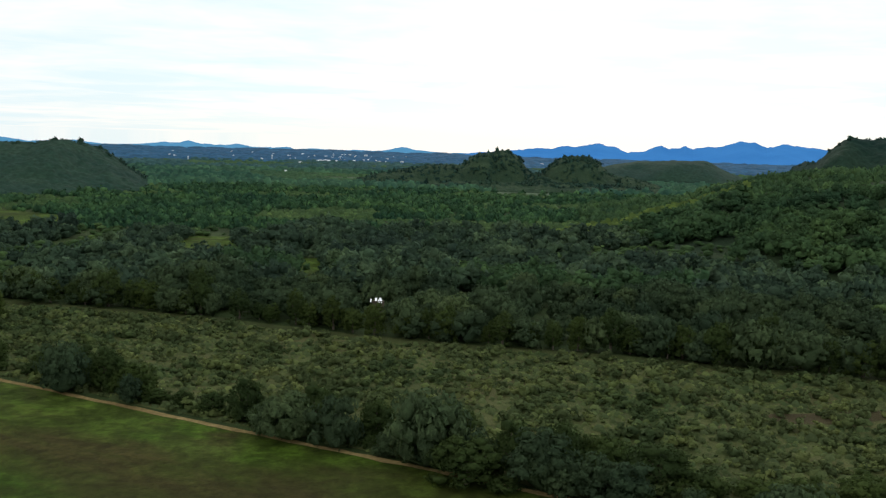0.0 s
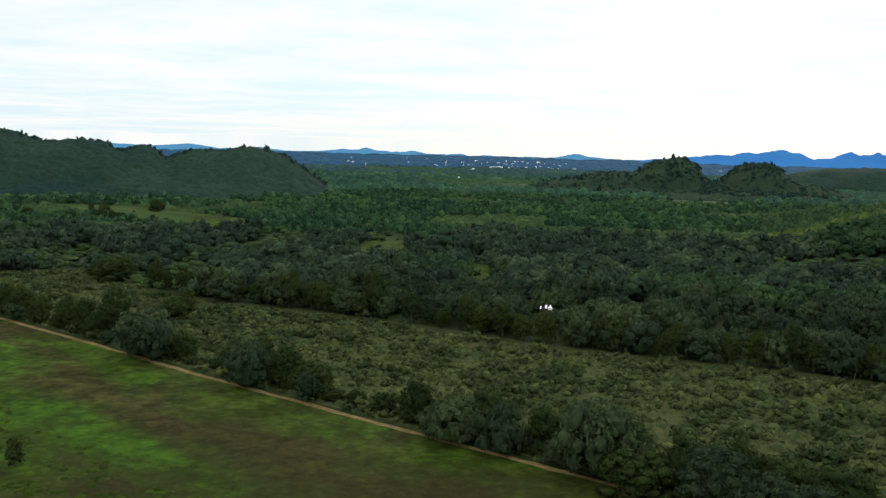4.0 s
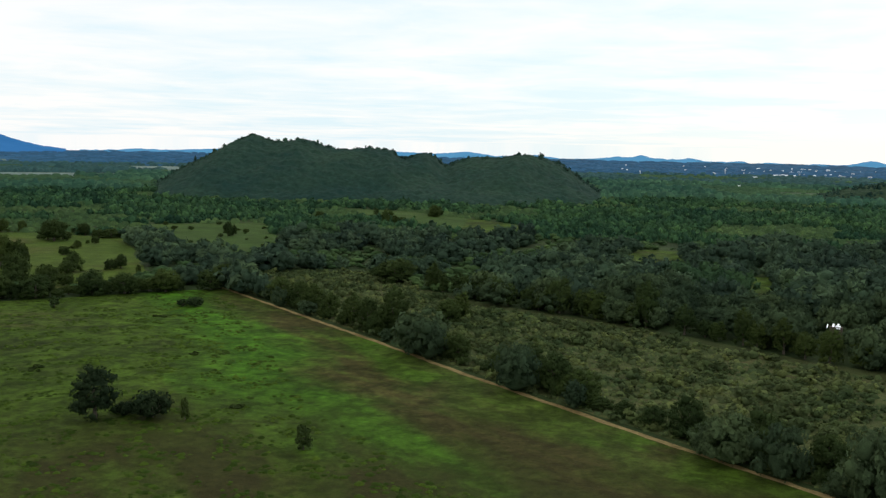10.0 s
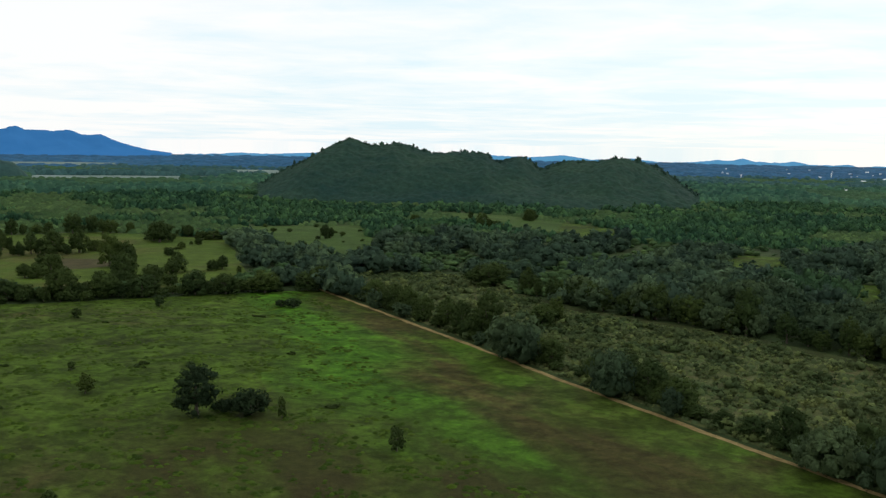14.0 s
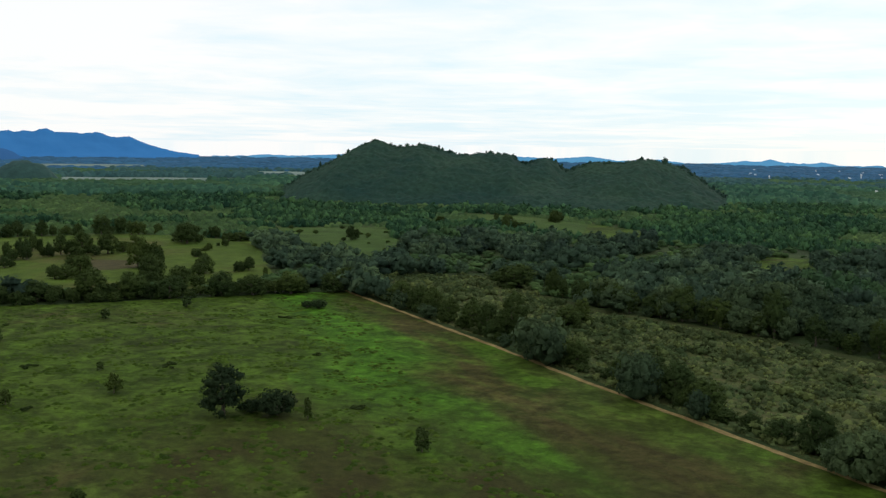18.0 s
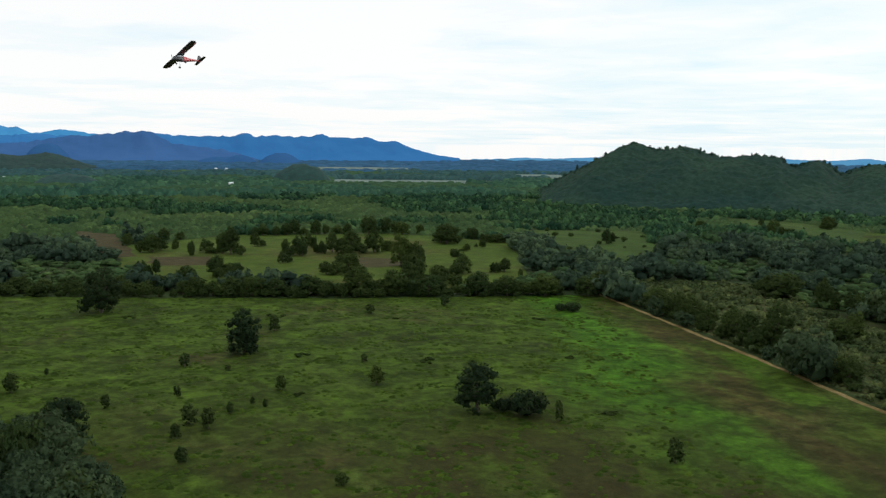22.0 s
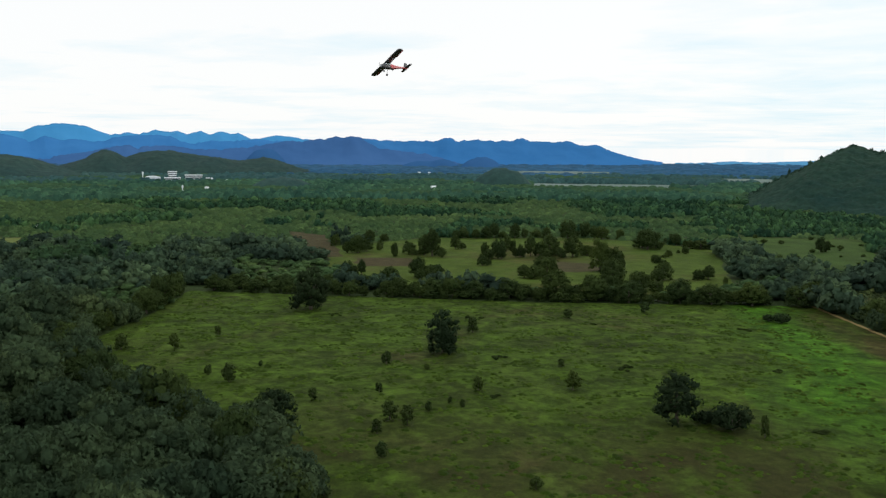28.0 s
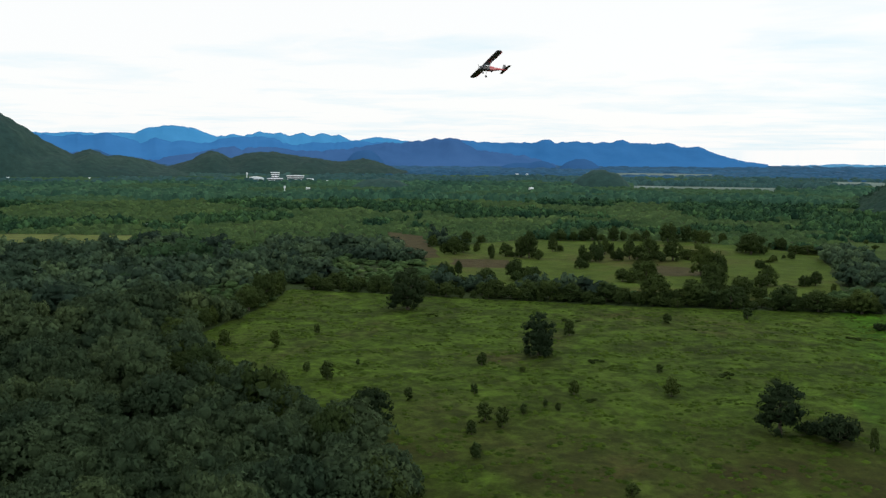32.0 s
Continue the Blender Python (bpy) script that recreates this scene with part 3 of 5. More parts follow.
# ---- the ground, one sheet to the horizon ----
def ring_sheet(radii, steps):
    a = np.linspace(0, 2 * math.pi, steps, endpoint=False)
    v = [(0, 0, 0)]
    for r in radii:
        v += [(r * math.cos(t), r * math.sin(t), 0) for t in a]
    f = []
    for j in range(steps):
        k = (j + 1) % steps
        f.append((0, 1 + j, 1 + k, 1 + k))
        for i in range(len(radii) - 1):
            p, q = 1 + i * steps, 1 + (i + 1) * steps
            f.append((p + j, q + j, q + k, p + k))
    return v, f


bm = bmesh.new()
vs, fs = ring_sheet((60, 200, 500, 1000, 2000, 3500, 4940), 96)
made = [bm.verts.new(v) for v in vs]
for q in fs:
    bm.faces.new([made[i] for i in dict.fromkeys(q)])
ground = part("ground", bm, EARTH, None)
tagged(ground, "dark green wooded plain reaching the far horizon", "ground", "", "structure")


def outline(points, jitter, step, seed):
    """A closed line through the points with small irregular bays."""
    r = np.random.default_rng(seed)
    line = []
    for (x0, y0), (x1, y1) in zip(points, points[1:] + points[:1]):
        k = max(1, int(math.hypot(x1 - x0, y1 - y0) / step))
        for i in range(k):
            line.append((x0 + (x1 - x0) * i / k + r.uniform(-jitter, jitter) * (i > 0), y0 + (y1 - y0) * i / k + r.uniform(-jitter, jitter) * (i > 0)))
    return line


def field(name, points, mat, label, z=0.04, jitter=1.0, step=8, seed=1):
    bm = bmesh.new()
    bm.faces.new([bm.verts.new((x, y, z)) for x, y in outline(points, jitter, step, seed)])
    bmesh.ops.triangulate(bm, faces=bm.faces[:])
    for p in bm.faces:
        if p.normal.z < 0:
            p.normal_flip()
    return tagged(part(name, bm, mat, None), label, "field", "", "structure")


LANE = [(-292, 357), (-172, 291), (-122, 262), (-66, 232), (-4, 200), (26, 184), (120, 134)]
WOOD_EDGE = [(-100, -10), (-140, 45), (-158, 60), (-182, 68), (-202, 65), (-226, 63), (-262, 54), (-316, 47), (-361, 57), (-400, 86), (-467, 123)]
HEDGE = [(-467, 123), (-412, 186), (-362, 248), (-300, 343)]
FIELD_A = LANE + [(200, 60), (60, -60)] + WOOD_EDGE + HEDGE[1:]
FRONT = [(-310, 408), (-268, 447), (-210, 407), (-170, 384), (-83, 362), (-28, 336), (10, 326), (61, 316), (119, 297), (200, 270), (330, 215)]
FIELD_B = [(-294, 365)] + [(x + 1.5, y + 3) for x, y in LANE[1:]] + [(260, 60)] + FRONT[::-1]
VERGE = FRONT[2:] + [(x - 1.5, y - 7) for x, y in FRONT[:1:-1]]
TRAMPLED = [(84, 249), (104, 252), (128, 256), (165, 262), (165, 255), (128, 248), (108, 242), (88, 240)]
FIELD_C = [(-474, 214), (-535, 223), (-630, 262), (-660, 361), (-600, 480), (-495, 500), (-358, 378), (-335, 350), (-378, 272), (-425, 212)]
FIELD_D = [(-560, 590), (-494, 659), (-410, 560), (-350, 490), (-392, 450), (-470, 512)]
FIELD_E = [(-547, 857), (-467, 860), (-317, 785), (-286, 716), (-330, 690), (-440, 748)]
SOIL_PATCH = [(-769, 284), (-718, 297), (-570, 250), (-570, 224)]
STRIP = [(-850, -20), (-800, 84), (-710, 72), (-690, -12)]
GLADE_A = [(-84, 546), (-69, 549), (-54, 432), (-66, 430)]
GLADE_B = [(-175, 645), (-141, 653), (-117, 525), (-145, 515)]
GLADE_C = [(-380, 822), (-298, 761), (-268, 655), (-310, 650)]

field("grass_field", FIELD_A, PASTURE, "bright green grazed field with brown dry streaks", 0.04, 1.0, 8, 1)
field("rough_pasture", FIELD_B, SCRUB, "olive rough pasture overgrown with low bushes", 0.05, 1.0, 8, 2)
field("grass_verge", VERGE, VERGE_GRASS, "smooth olive grass verge at the forest's foot", 0.09, 1.0, 8, 15)
field("trampled_ground", TRAMPLED, SOIL, "bare reddish trampled earth in the rough pasture", 0.10, 2.0, 7, 16)
field("meadow", FIELD_C, CLEARING, "yellow-green meadow dotted with dark trees", 0.04, 3.0, 12, 3)
field("meadow", FIELD_D, YELLOW, "small olive-green meadow between woods", 0.05, 3.0, 12, 4)
field("meadow", FIELD_E, YELLOW, "narrow yellow-green meadow below a wooded hill", 0.06, 3.0, 12, 5)
field("bare_plot", SOIL_PATCH, SOIL, "reddish bare soil plot at a wood's edge", 0.08, 4.0, 12, 6)
field("bare_plot", [(-562, 252), (-541, 284), (-503, 266), (-518, 236)], SOIL, "worn reddish strip across the meadow", 0.07, 3.0, 9, 17)
field("bare_plot", [(-485, 357), (-463, 373), (-436, 350), (-444, 326)], SOIL, "worn reddish strip across the meadow", 0.07, 3.0, 9, 18)
field("dry_meadow", STRIP, STRAW, "pale yellow-green strip of dry grass", 0.04, 4.0, 12, 7)
for k, g in enumerate((GLADE_A, GLADE_B, GLADE_C)):
    field("glade", g, PASTURE, "small bright green glade in the forest", 0.09 + 0.01 * k, 2.0, 8, 8 + k)
# gap in the trees so that the added glint sheets show
GLINT_GAP = [(-32, 342), (-13, 342), (-16, 368), (-32, 368)]
CAMPUS = [tuple(place(a, d)[:2]) for a, d in ((73.2, 1968), (78.3, 1968), (78.3, 2080), (73.2, 2080))]
OPEN = [CAMPUS, GLINT_GAP, FIELD_A, FIELD_B, FIELD_C, FIELD_D, FIELD_E, SOIL_PATCH, STRIP, GLADE_A, GLADE_B, GLADE_C]


def far_field(a0, a1, d0, d1, mat, label):
    pts = [tuple(place(a, d)[:2]) for a, d in ((a0, d0), ((a0 + a1) / 2, d0 * 1.01), (a1, d0), (a1, d1), ((a0 + a1) / 2, d1), (a0, d1 * 0.99))]
    field("far_field", pts, mat, label, 0.06, 12.0, 60, int(abs(a0) * 10) + 20)
    OPEN.append(pts)


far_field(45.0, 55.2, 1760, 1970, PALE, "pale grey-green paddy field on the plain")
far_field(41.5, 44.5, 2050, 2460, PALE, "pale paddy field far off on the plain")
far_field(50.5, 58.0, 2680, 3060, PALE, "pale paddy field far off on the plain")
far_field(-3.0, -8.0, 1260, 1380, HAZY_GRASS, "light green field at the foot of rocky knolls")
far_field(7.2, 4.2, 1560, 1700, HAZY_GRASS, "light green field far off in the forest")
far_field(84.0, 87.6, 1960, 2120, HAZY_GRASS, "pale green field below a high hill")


def far_plain(d0, d1, mat, label):
    """The far half of the plain, its haze carried by the sheet's colour."""
    bm = bmesh.new()
    a = [radians(t) for t in range(-36, 113, 2)]
    near = [bm.verts.new((-math.sin(t) * d0, math.cos(t) * d0, 0.02)) for t in a]
    far = [bm.verts.new((-math.sin(t) * d1, math.cos(t) * d1, 0.02)) for t in a]
    for i in range(len(a) - 1):
        bm.faces.new((near[i], far[i], far[i + 1], near[i + 1]))
    bmesh.ops.recalc_face_normals(bm, faces=bm.faces[:])
    return tagged(part("far_plain", bm, mat, None), label, "plain", "", "structure")


# distance haze is mixed into these two base colours
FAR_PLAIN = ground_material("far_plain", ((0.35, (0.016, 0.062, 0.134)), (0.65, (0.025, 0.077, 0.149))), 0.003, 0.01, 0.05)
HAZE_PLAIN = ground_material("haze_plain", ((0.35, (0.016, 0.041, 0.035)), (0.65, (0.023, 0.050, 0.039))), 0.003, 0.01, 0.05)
far_plain(2480, 4930, FAR_PLAIN, "haze-tinted blue-grey far plain below the horizon")
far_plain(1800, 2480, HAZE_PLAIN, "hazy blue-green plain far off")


# ---- the lane ----
def lane():
    bm = bmesh.new()
    r = np.random.default_rng(3)
    pts = []
    for (x0, y0), (x1, y1) in zip(LANE, LANE[1:]):
        k = int(math.hypot(x1 - x0, y1 - y0) / 4)
        pts += [(x0 + (x1 - x0) * i / k, y0 + (y1 - y0) * i / k) for i in range(k)]
    rows = []
    for x, y in pts:
        w = 1.0 + r.uniform(-0.25, 0.25)
        s = r.uniform(-0.3, 0.3)
        rows.append([bm.verts.new((x - LANE_NORMAL.x * (o * w + s), y - LANE_NORMAL.y * (o * w + s), z)) for o, z in ((-1, 0.07), (-0.6, 0.13), (-0.35, 0.09), (0, 0.16), (0.35, 0.09), (0.6, 0.13), (1, 0.07))])
    for a, b in zip(rows, rows[1:]):
        for i in range(6):
            bm.faces.new((a[i], a[i + 1], b[i + 1], b[i]))
    bmesh.ops.recalc_face_normals(bm, faces=bm.faces[:])
    return tagged(part("lane", bm, TRACK_DIRT, None), "sandy brown dirt lane along the grass field", "lane", "", "structure")


lane()


# ---- hills ----
def hill(name, domes, label, mat, step):
    a0, a1, d0, d1, far = extent(domes)
    d0, d1 = d0 - 20, d1 + 20
    na, nd = int(radians(a1 - a0) * far / step) + 2, int((d1 - d0) / (step * 1.3)) + 2
    a, d = np.meshgrid(np.radians(np.linspace(a0, a1, na)), np.linspace(d0, d1, nd), indexing="ij")
    x, y = (-np.sin(a) * d).ravel(), (np.cos(a) * d).ravel()
    z = land_height(x, y, domes)
    z = np.where(z > 0.5, z + np.array([2.6 * noise.noise(Vector((px, py, 0)) / 11) + 2.6 * noise.noise(Vector((px, py, 5)) / 5) for px, py in zip(x, y)]), -1.5)
    i = np.arange(na * nd).reshape(na, nd)
    f = np.stack([i[:-1, :-1], i[1:, :-1], i[1:, 1:], i[:-1, 1:]], -1).reshape(-1, 4)
    f = f[(z[f] > 0).any(1)]
    ob = new(name, link_mesh(name, np.stack([x, y, z], -1), f, mat, True))
    return tagged(ob, label, "hill", "", "structure")


HILL_FLOOR = ground_material("hill_floor", ((0.35, (0.017, 0.030, 0.016)), (0.65, (0.028, 0.045, 0.019))), 0.01, 0.08, 0.5)
HILL_LABEL = {"wooded_hill": "long dark green wooded hill with several humps", "rocky_dome": "steep rocky dome with wooded top", "rocky_knoll": "smaller rocky knoll beside the dome",
              "wooded_ridge": "low wooded ridge with a level top", "forest_slope": "forested slope rising from the plain", "steep_hill": "steep dark wooded hill",
              "high_hill": "high dark green hill with a long flank", "round_knoll": "small round wooded knoll on the plain", "low_hills": "low dark green hills behind white buildings", "field_knoll": "tiny wooded knoll on the plain"}

def rock_and_scrub():
    """Scrub-covered rock: bare grey limestone only where the ground is steep."""
    m, n, l, b = material("rock_and_scrub", 0.95, 0.05)
    green = ramp(n, l, noise_of(n, l, 0.035, 6.0, 0.65), ((0.35, (0.019, 0.038, 0.022)), (0.65, (0.032, 0.054, 0.028))))
    stone = ramp(n, l, noise_of(n, l, 0.12, 6.0, 0.65), ((0.35, (0.028, 0.036, 0.032)), (0.65, (0.075, 0.078, 0.076))))
    axes = n.new("ShaderNodeSeparateXYZ")
    l.new(n.new("ShaderNodeNewGeometry").outputs["Normal"], axes.inputs[0])
    c = mix(n, l, ramp(n, l, axes.outputs[2], ((0.42, 1.0), (0.6, 0.0))), green, stone)
    f = noise_of(n, l, 0.5, 5.0, 0.7)
    c = mix(n, l, 1.0, c, ramp(n, l, f, ((0.3, 0.7), (0.7, 1.3))), "MULTIPLY")
    l.new(c, b.inputs["Base Color"])
    bump(n, l, b, f, 0.6, 0.6)
    return m


ROCKY = rock_and_scrub()
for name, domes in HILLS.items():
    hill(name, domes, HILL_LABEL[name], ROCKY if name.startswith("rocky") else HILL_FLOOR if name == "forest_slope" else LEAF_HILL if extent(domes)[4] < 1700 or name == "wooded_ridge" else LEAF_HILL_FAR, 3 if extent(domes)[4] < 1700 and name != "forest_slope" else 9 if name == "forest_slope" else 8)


# ---- mountains ----
def range_of(name, dist, knots, mat, label, seed, rough):
    """A mountain range round a part of the horizon: bearings and the heights of its summits and saddles, ribbed flanks before it."""
    az = np.array([k[0] for k in knots], float)
    h = np.array([k[1] for k in knots], float)
    order = np.argsort(az)
    n = int((az.max() - az.min()) / 0.08)
    a = np.linspace(az.min(), az.max(), n)
    top = np.interp(a, az[order], h[order])
    teeth = np.array([rough * (0.5 - 2.2 * abs(noise.fractal(Vector((t * 1.3, seed, 0)), 1.0, 2.1, 5))) for t in a])
    rows = []
    for k in range(15):
        fall = k / 14
        level = (1 - fall) ** 1.25
        wob = np.array([noise.fractal(Vector((t * 0.42 + 0.8 * fall, fall * 1.6, seed)), 1.1, 2.0, 3) for t in a])
        d = dist - fall * 420
        z = teeth * (1 - fall) ** 5 + top * level * (1 + 0.45 * wob * math.sin(math.pi * min(fall * 1.1, 1.0))) - 2.0 * fall
        rows.append(np.stack([-np.sin(np.radians(a)) * d, np.cos(np.radians(a)) * d, z], -1))
    rows.insert(0, np.stack([-np.sin(np.radians(a)) * (dist + 60), np.cos(np.radians(a)) * (dist + 60), top * 0 - 2], -1))
    v = np.concatenate(rows)
    i = np.arange(len(rows) * n).reshape(len(rows), n)
    f = np.stack([i[:-1, :-1], i[1:, :-1], i[1:, 1:], i[:-1, 1:]], -1).reshape(-1, 4)
    ob = new(name, link_mesh(name, v, f, mat, True))
    return tagged(ob, label, "mountain range", "", "structure")


def rise(el, dist):
    return EYE + math.tan(radians(el)) * dist


far_left = [(106, .3), (98, .7), (92, .75), (89.1, .78), (88.2, .75), (87.3, .81), (86, .77), (85, .8), (83.85, .79), (83.3, 1.07), (82.2, 1.25), (81.4, 1.2), (80.45, 1.07), (80, .82), (79.4, .63), (78.7, .8), (77.8, .74), (77, .95), (76.2, .82),
            (75.8, .89), (75.3, .71), (74.5, .9), (74, .68), (73.4, .88), (72.8, .76), (72.4, .81), (71.7, .45), (71.1, .52), (70.2, .68), (69.4, .6), (68, .4), (65, .1), (60, -.4)]
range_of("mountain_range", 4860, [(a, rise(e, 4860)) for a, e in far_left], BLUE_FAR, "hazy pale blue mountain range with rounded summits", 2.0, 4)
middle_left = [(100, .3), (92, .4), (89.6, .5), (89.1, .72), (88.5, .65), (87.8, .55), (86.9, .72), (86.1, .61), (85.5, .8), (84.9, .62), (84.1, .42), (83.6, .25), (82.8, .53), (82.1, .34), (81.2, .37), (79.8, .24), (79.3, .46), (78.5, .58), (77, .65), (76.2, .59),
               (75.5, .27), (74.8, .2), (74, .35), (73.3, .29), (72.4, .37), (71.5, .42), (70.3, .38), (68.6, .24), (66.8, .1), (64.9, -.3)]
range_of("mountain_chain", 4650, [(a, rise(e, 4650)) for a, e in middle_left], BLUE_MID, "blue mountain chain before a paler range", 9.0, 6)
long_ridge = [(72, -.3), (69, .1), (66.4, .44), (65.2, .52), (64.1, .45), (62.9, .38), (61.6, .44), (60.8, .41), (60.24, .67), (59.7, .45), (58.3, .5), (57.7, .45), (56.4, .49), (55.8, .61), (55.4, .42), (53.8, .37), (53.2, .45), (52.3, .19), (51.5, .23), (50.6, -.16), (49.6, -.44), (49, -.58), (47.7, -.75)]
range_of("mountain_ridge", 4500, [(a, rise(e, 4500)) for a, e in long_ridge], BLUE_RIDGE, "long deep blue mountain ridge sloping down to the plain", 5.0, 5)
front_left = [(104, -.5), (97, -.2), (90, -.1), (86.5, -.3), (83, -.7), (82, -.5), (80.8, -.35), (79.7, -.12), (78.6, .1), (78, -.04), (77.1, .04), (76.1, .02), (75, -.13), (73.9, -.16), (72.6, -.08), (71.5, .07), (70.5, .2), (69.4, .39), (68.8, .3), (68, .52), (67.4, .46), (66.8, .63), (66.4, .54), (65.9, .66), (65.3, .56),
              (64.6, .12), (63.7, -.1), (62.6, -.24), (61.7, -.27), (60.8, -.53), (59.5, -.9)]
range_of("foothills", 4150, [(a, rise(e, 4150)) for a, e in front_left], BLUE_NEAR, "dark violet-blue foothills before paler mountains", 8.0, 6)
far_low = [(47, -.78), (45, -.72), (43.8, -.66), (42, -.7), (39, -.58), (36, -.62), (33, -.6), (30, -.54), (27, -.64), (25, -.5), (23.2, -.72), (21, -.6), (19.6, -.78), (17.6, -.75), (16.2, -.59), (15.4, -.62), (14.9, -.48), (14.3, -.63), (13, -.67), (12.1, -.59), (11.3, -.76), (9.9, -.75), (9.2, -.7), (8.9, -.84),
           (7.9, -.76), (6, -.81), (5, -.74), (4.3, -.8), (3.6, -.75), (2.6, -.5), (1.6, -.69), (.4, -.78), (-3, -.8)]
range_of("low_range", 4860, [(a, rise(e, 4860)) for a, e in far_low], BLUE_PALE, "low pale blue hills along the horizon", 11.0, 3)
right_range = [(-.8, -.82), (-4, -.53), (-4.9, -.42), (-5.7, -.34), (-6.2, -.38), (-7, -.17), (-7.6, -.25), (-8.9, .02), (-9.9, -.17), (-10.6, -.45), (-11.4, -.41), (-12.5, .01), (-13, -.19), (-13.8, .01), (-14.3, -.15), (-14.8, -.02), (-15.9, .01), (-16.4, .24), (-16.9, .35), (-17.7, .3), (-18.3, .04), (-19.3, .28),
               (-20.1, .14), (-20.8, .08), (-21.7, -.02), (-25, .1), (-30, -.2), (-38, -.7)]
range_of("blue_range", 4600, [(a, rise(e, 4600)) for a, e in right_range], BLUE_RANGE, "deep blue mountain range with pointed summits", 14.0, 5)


KNOLLS = {"blue_knoll": [(60.5, 3600, 60, 80, 29), (61.6, 3620, 90, 80, 22), (58.2, 3550, 78, 90, 38)], "blue_hill": [(70.9, 3650, 82, 120, 66), (86.0, 3650, 80, 120, 60)]}
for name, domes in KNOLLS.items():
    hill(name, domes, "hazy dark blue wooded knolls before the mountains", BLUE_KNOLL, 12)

# ---- woods ----
def forest_points(r0, r1, a0, a1, fine, seed):
    """Random spots in a sector, spaced in proportion to their distance, none in the open fields."""
    r = np.random.default_rng(seed)
    n = int(radians(a1 - a0) * math.log(r1 / r0) / fine ** 2)
    d = r0 * (r1 / r0) ** r.uniform(0, 1, n)
    a = np.radians(r.uniform(a0, a1, n))
    x, y = -np.sin(a) * d, np.cos(a) * d
    keep = np.ones(n, bool)
    for poly in OPEN:
        keep &= ~inside(x, y, poly)
    return x[keep], y[keep], r


def stands(x, y, size, seed):
    return np.array([noise.fractal(Vector((px / size, py / size, seed)), 1.0, 2.0, 3) for px, py in zip(x, y)])


TUFTY = [leafy_crown(110 + k, 2, 0.52, 1, 18, 0.28, 0.8, -0.1, shrink=0.78) for k in range(10)]
FINE = [leafy_crown(30 + k, 28, 0.28, 1, 1150, 0.064, 0.85, shrink=0.64) for k in range(10)]
TALL = [leafy_crown(40 + k, 18, 0.32, 1, 380, 0.10, 0.85, shrink=0.68) for k in range(8)]
BROAD = [leafy_crown(50 + k, 8, 0.39, 1, 70, 0.19, 0.8, shrink=0.75) for k in range(8)]
MID = [crown(60 + k, 1, 1, 9, 0.30, 0.85, 0.6, 0.45) for k in range(10)]
BUSH = [crown(100 + k, 2, 1, 16, 0.22, 0.7, 0.6, 0.3) for k in range(8)]


def dome(seed):
    """A small far-off treetop: an uneven dome of a few faces."""
    r = np.random.default_rng(seed)
    n = 6
    a = np.arange(n) * 2 * math.pi / n + r.uniform(-0.3, 0.3, n)
    ring = np.stack([np.cos(a) * r.uniform(0.8, 1.1, n), np.sin(a) * r.uniform(0.8, 1.1, n), r.uniform(-0.1, 0.1, n)], -1)
    b = a[::2] + 0.5
    crest = np.stack([np.cos(b) * 0.45, np.sin(b) * 0.45, r.uniform(0.75, 1.0, 3)], -1)
    f = [(6, 7, 8)]
    for i in range(3):
        p, q = 2 * i, 6 + i
        f += [(p, p + 1, q), (p + 1, (p + 2) % 6, q), ((p + 2) % 6, 6 + (i + 1) % 3, q)]
    v = np.concatenate([ring, crest])
    n = v + np.array([0, 0, 0.35])
    return v, np.array(f), n / np.linalg.norm(n, axis=1)[:, None]


SMALL = [dome(200 + k) for k in range(12)]
# a sparse light-green strip of young growth climbs the slope
YOUNG = ((97, 715), (119, 740), (141, 765), (171, 790), (209, 815), (232, 800))


def near_line(x, y, line, reach):
    hit = np.zeros(len(x), bool)
    for (x0, y0), (x1, y1) in zip(line, line[1:]):
        k = np.clip(((x - x0) * (x1 - x0) + (y - y0) * (y1 - y0)) / ((x1 - x0) ** 2 + (y1 - y0) ** 2), 0, 1)
        hit |= np.hypot(x - x0 - k * (x1 - x0), y - y0 - k * (y1 - y0)) < reach
    return hit


def stuff(name, plants, mat, label, category="forest"):
    v, f, n, t = plants
    return tagged(new(name, link_mesh(name, v, f, mat, True, n, t)), label, category, "", "stuff")


def grow(name, protos, x, y, size, tall, mat, label, r, sink=0.3, category="forest", even=0.15, uneven=0.28):
    if not len(x):
        return None
    z = land_height(x, y, DOMES)
    ex, ey = dome_height(x + 6, y, DOMES) - dome_height(x - 6, y, DOMES), dome_height(x, y + 6, DOMES) - dome_height(x, y - 6, DOMES)
    lean = np.stack([-ex / 12, -ey / 12, np.ones(len(x))], -1)
    lean /= np.linalg.norm(lean, axis=1)[:, None]
    big = np.clip(r.lognormal(0, uneven, len(x)), 0.5, 1.2 + uneven * 1.5)
    return stuff(name, spread_out(protos, x, y, z - sink, size * big * r.uniform(0.85, 1.2, len(x)), tall * big ** 0.8 * r.uniform(0.75, 1.2, len(x)), r, lean, even), mat, label, category)


LEAF_SHRUB = foliage("shrub_leaves", (0.038, 0.074, 0.028), (0.062, 0.103, 0.035), 0.01, 0.8, False, 0.2, 0.4, 0.2)
LEAF_YOUNG = foliage("young_leaves", (0.062, 0.098, 0.024), (0.082, 0.122, 0.030), 0.02, 0.8, False, 0.2, 0.3, 0.2)
# shrub green tinted bluer for the haze of distance
LEAF_SHRUB_FAR = foliage("hazy_shrub_leaves", (0.031, 0.072, 0.037), (0.051, 0.099, 0.041), 0.004, 0.3, False, 0.10, 0.15, 0.15)

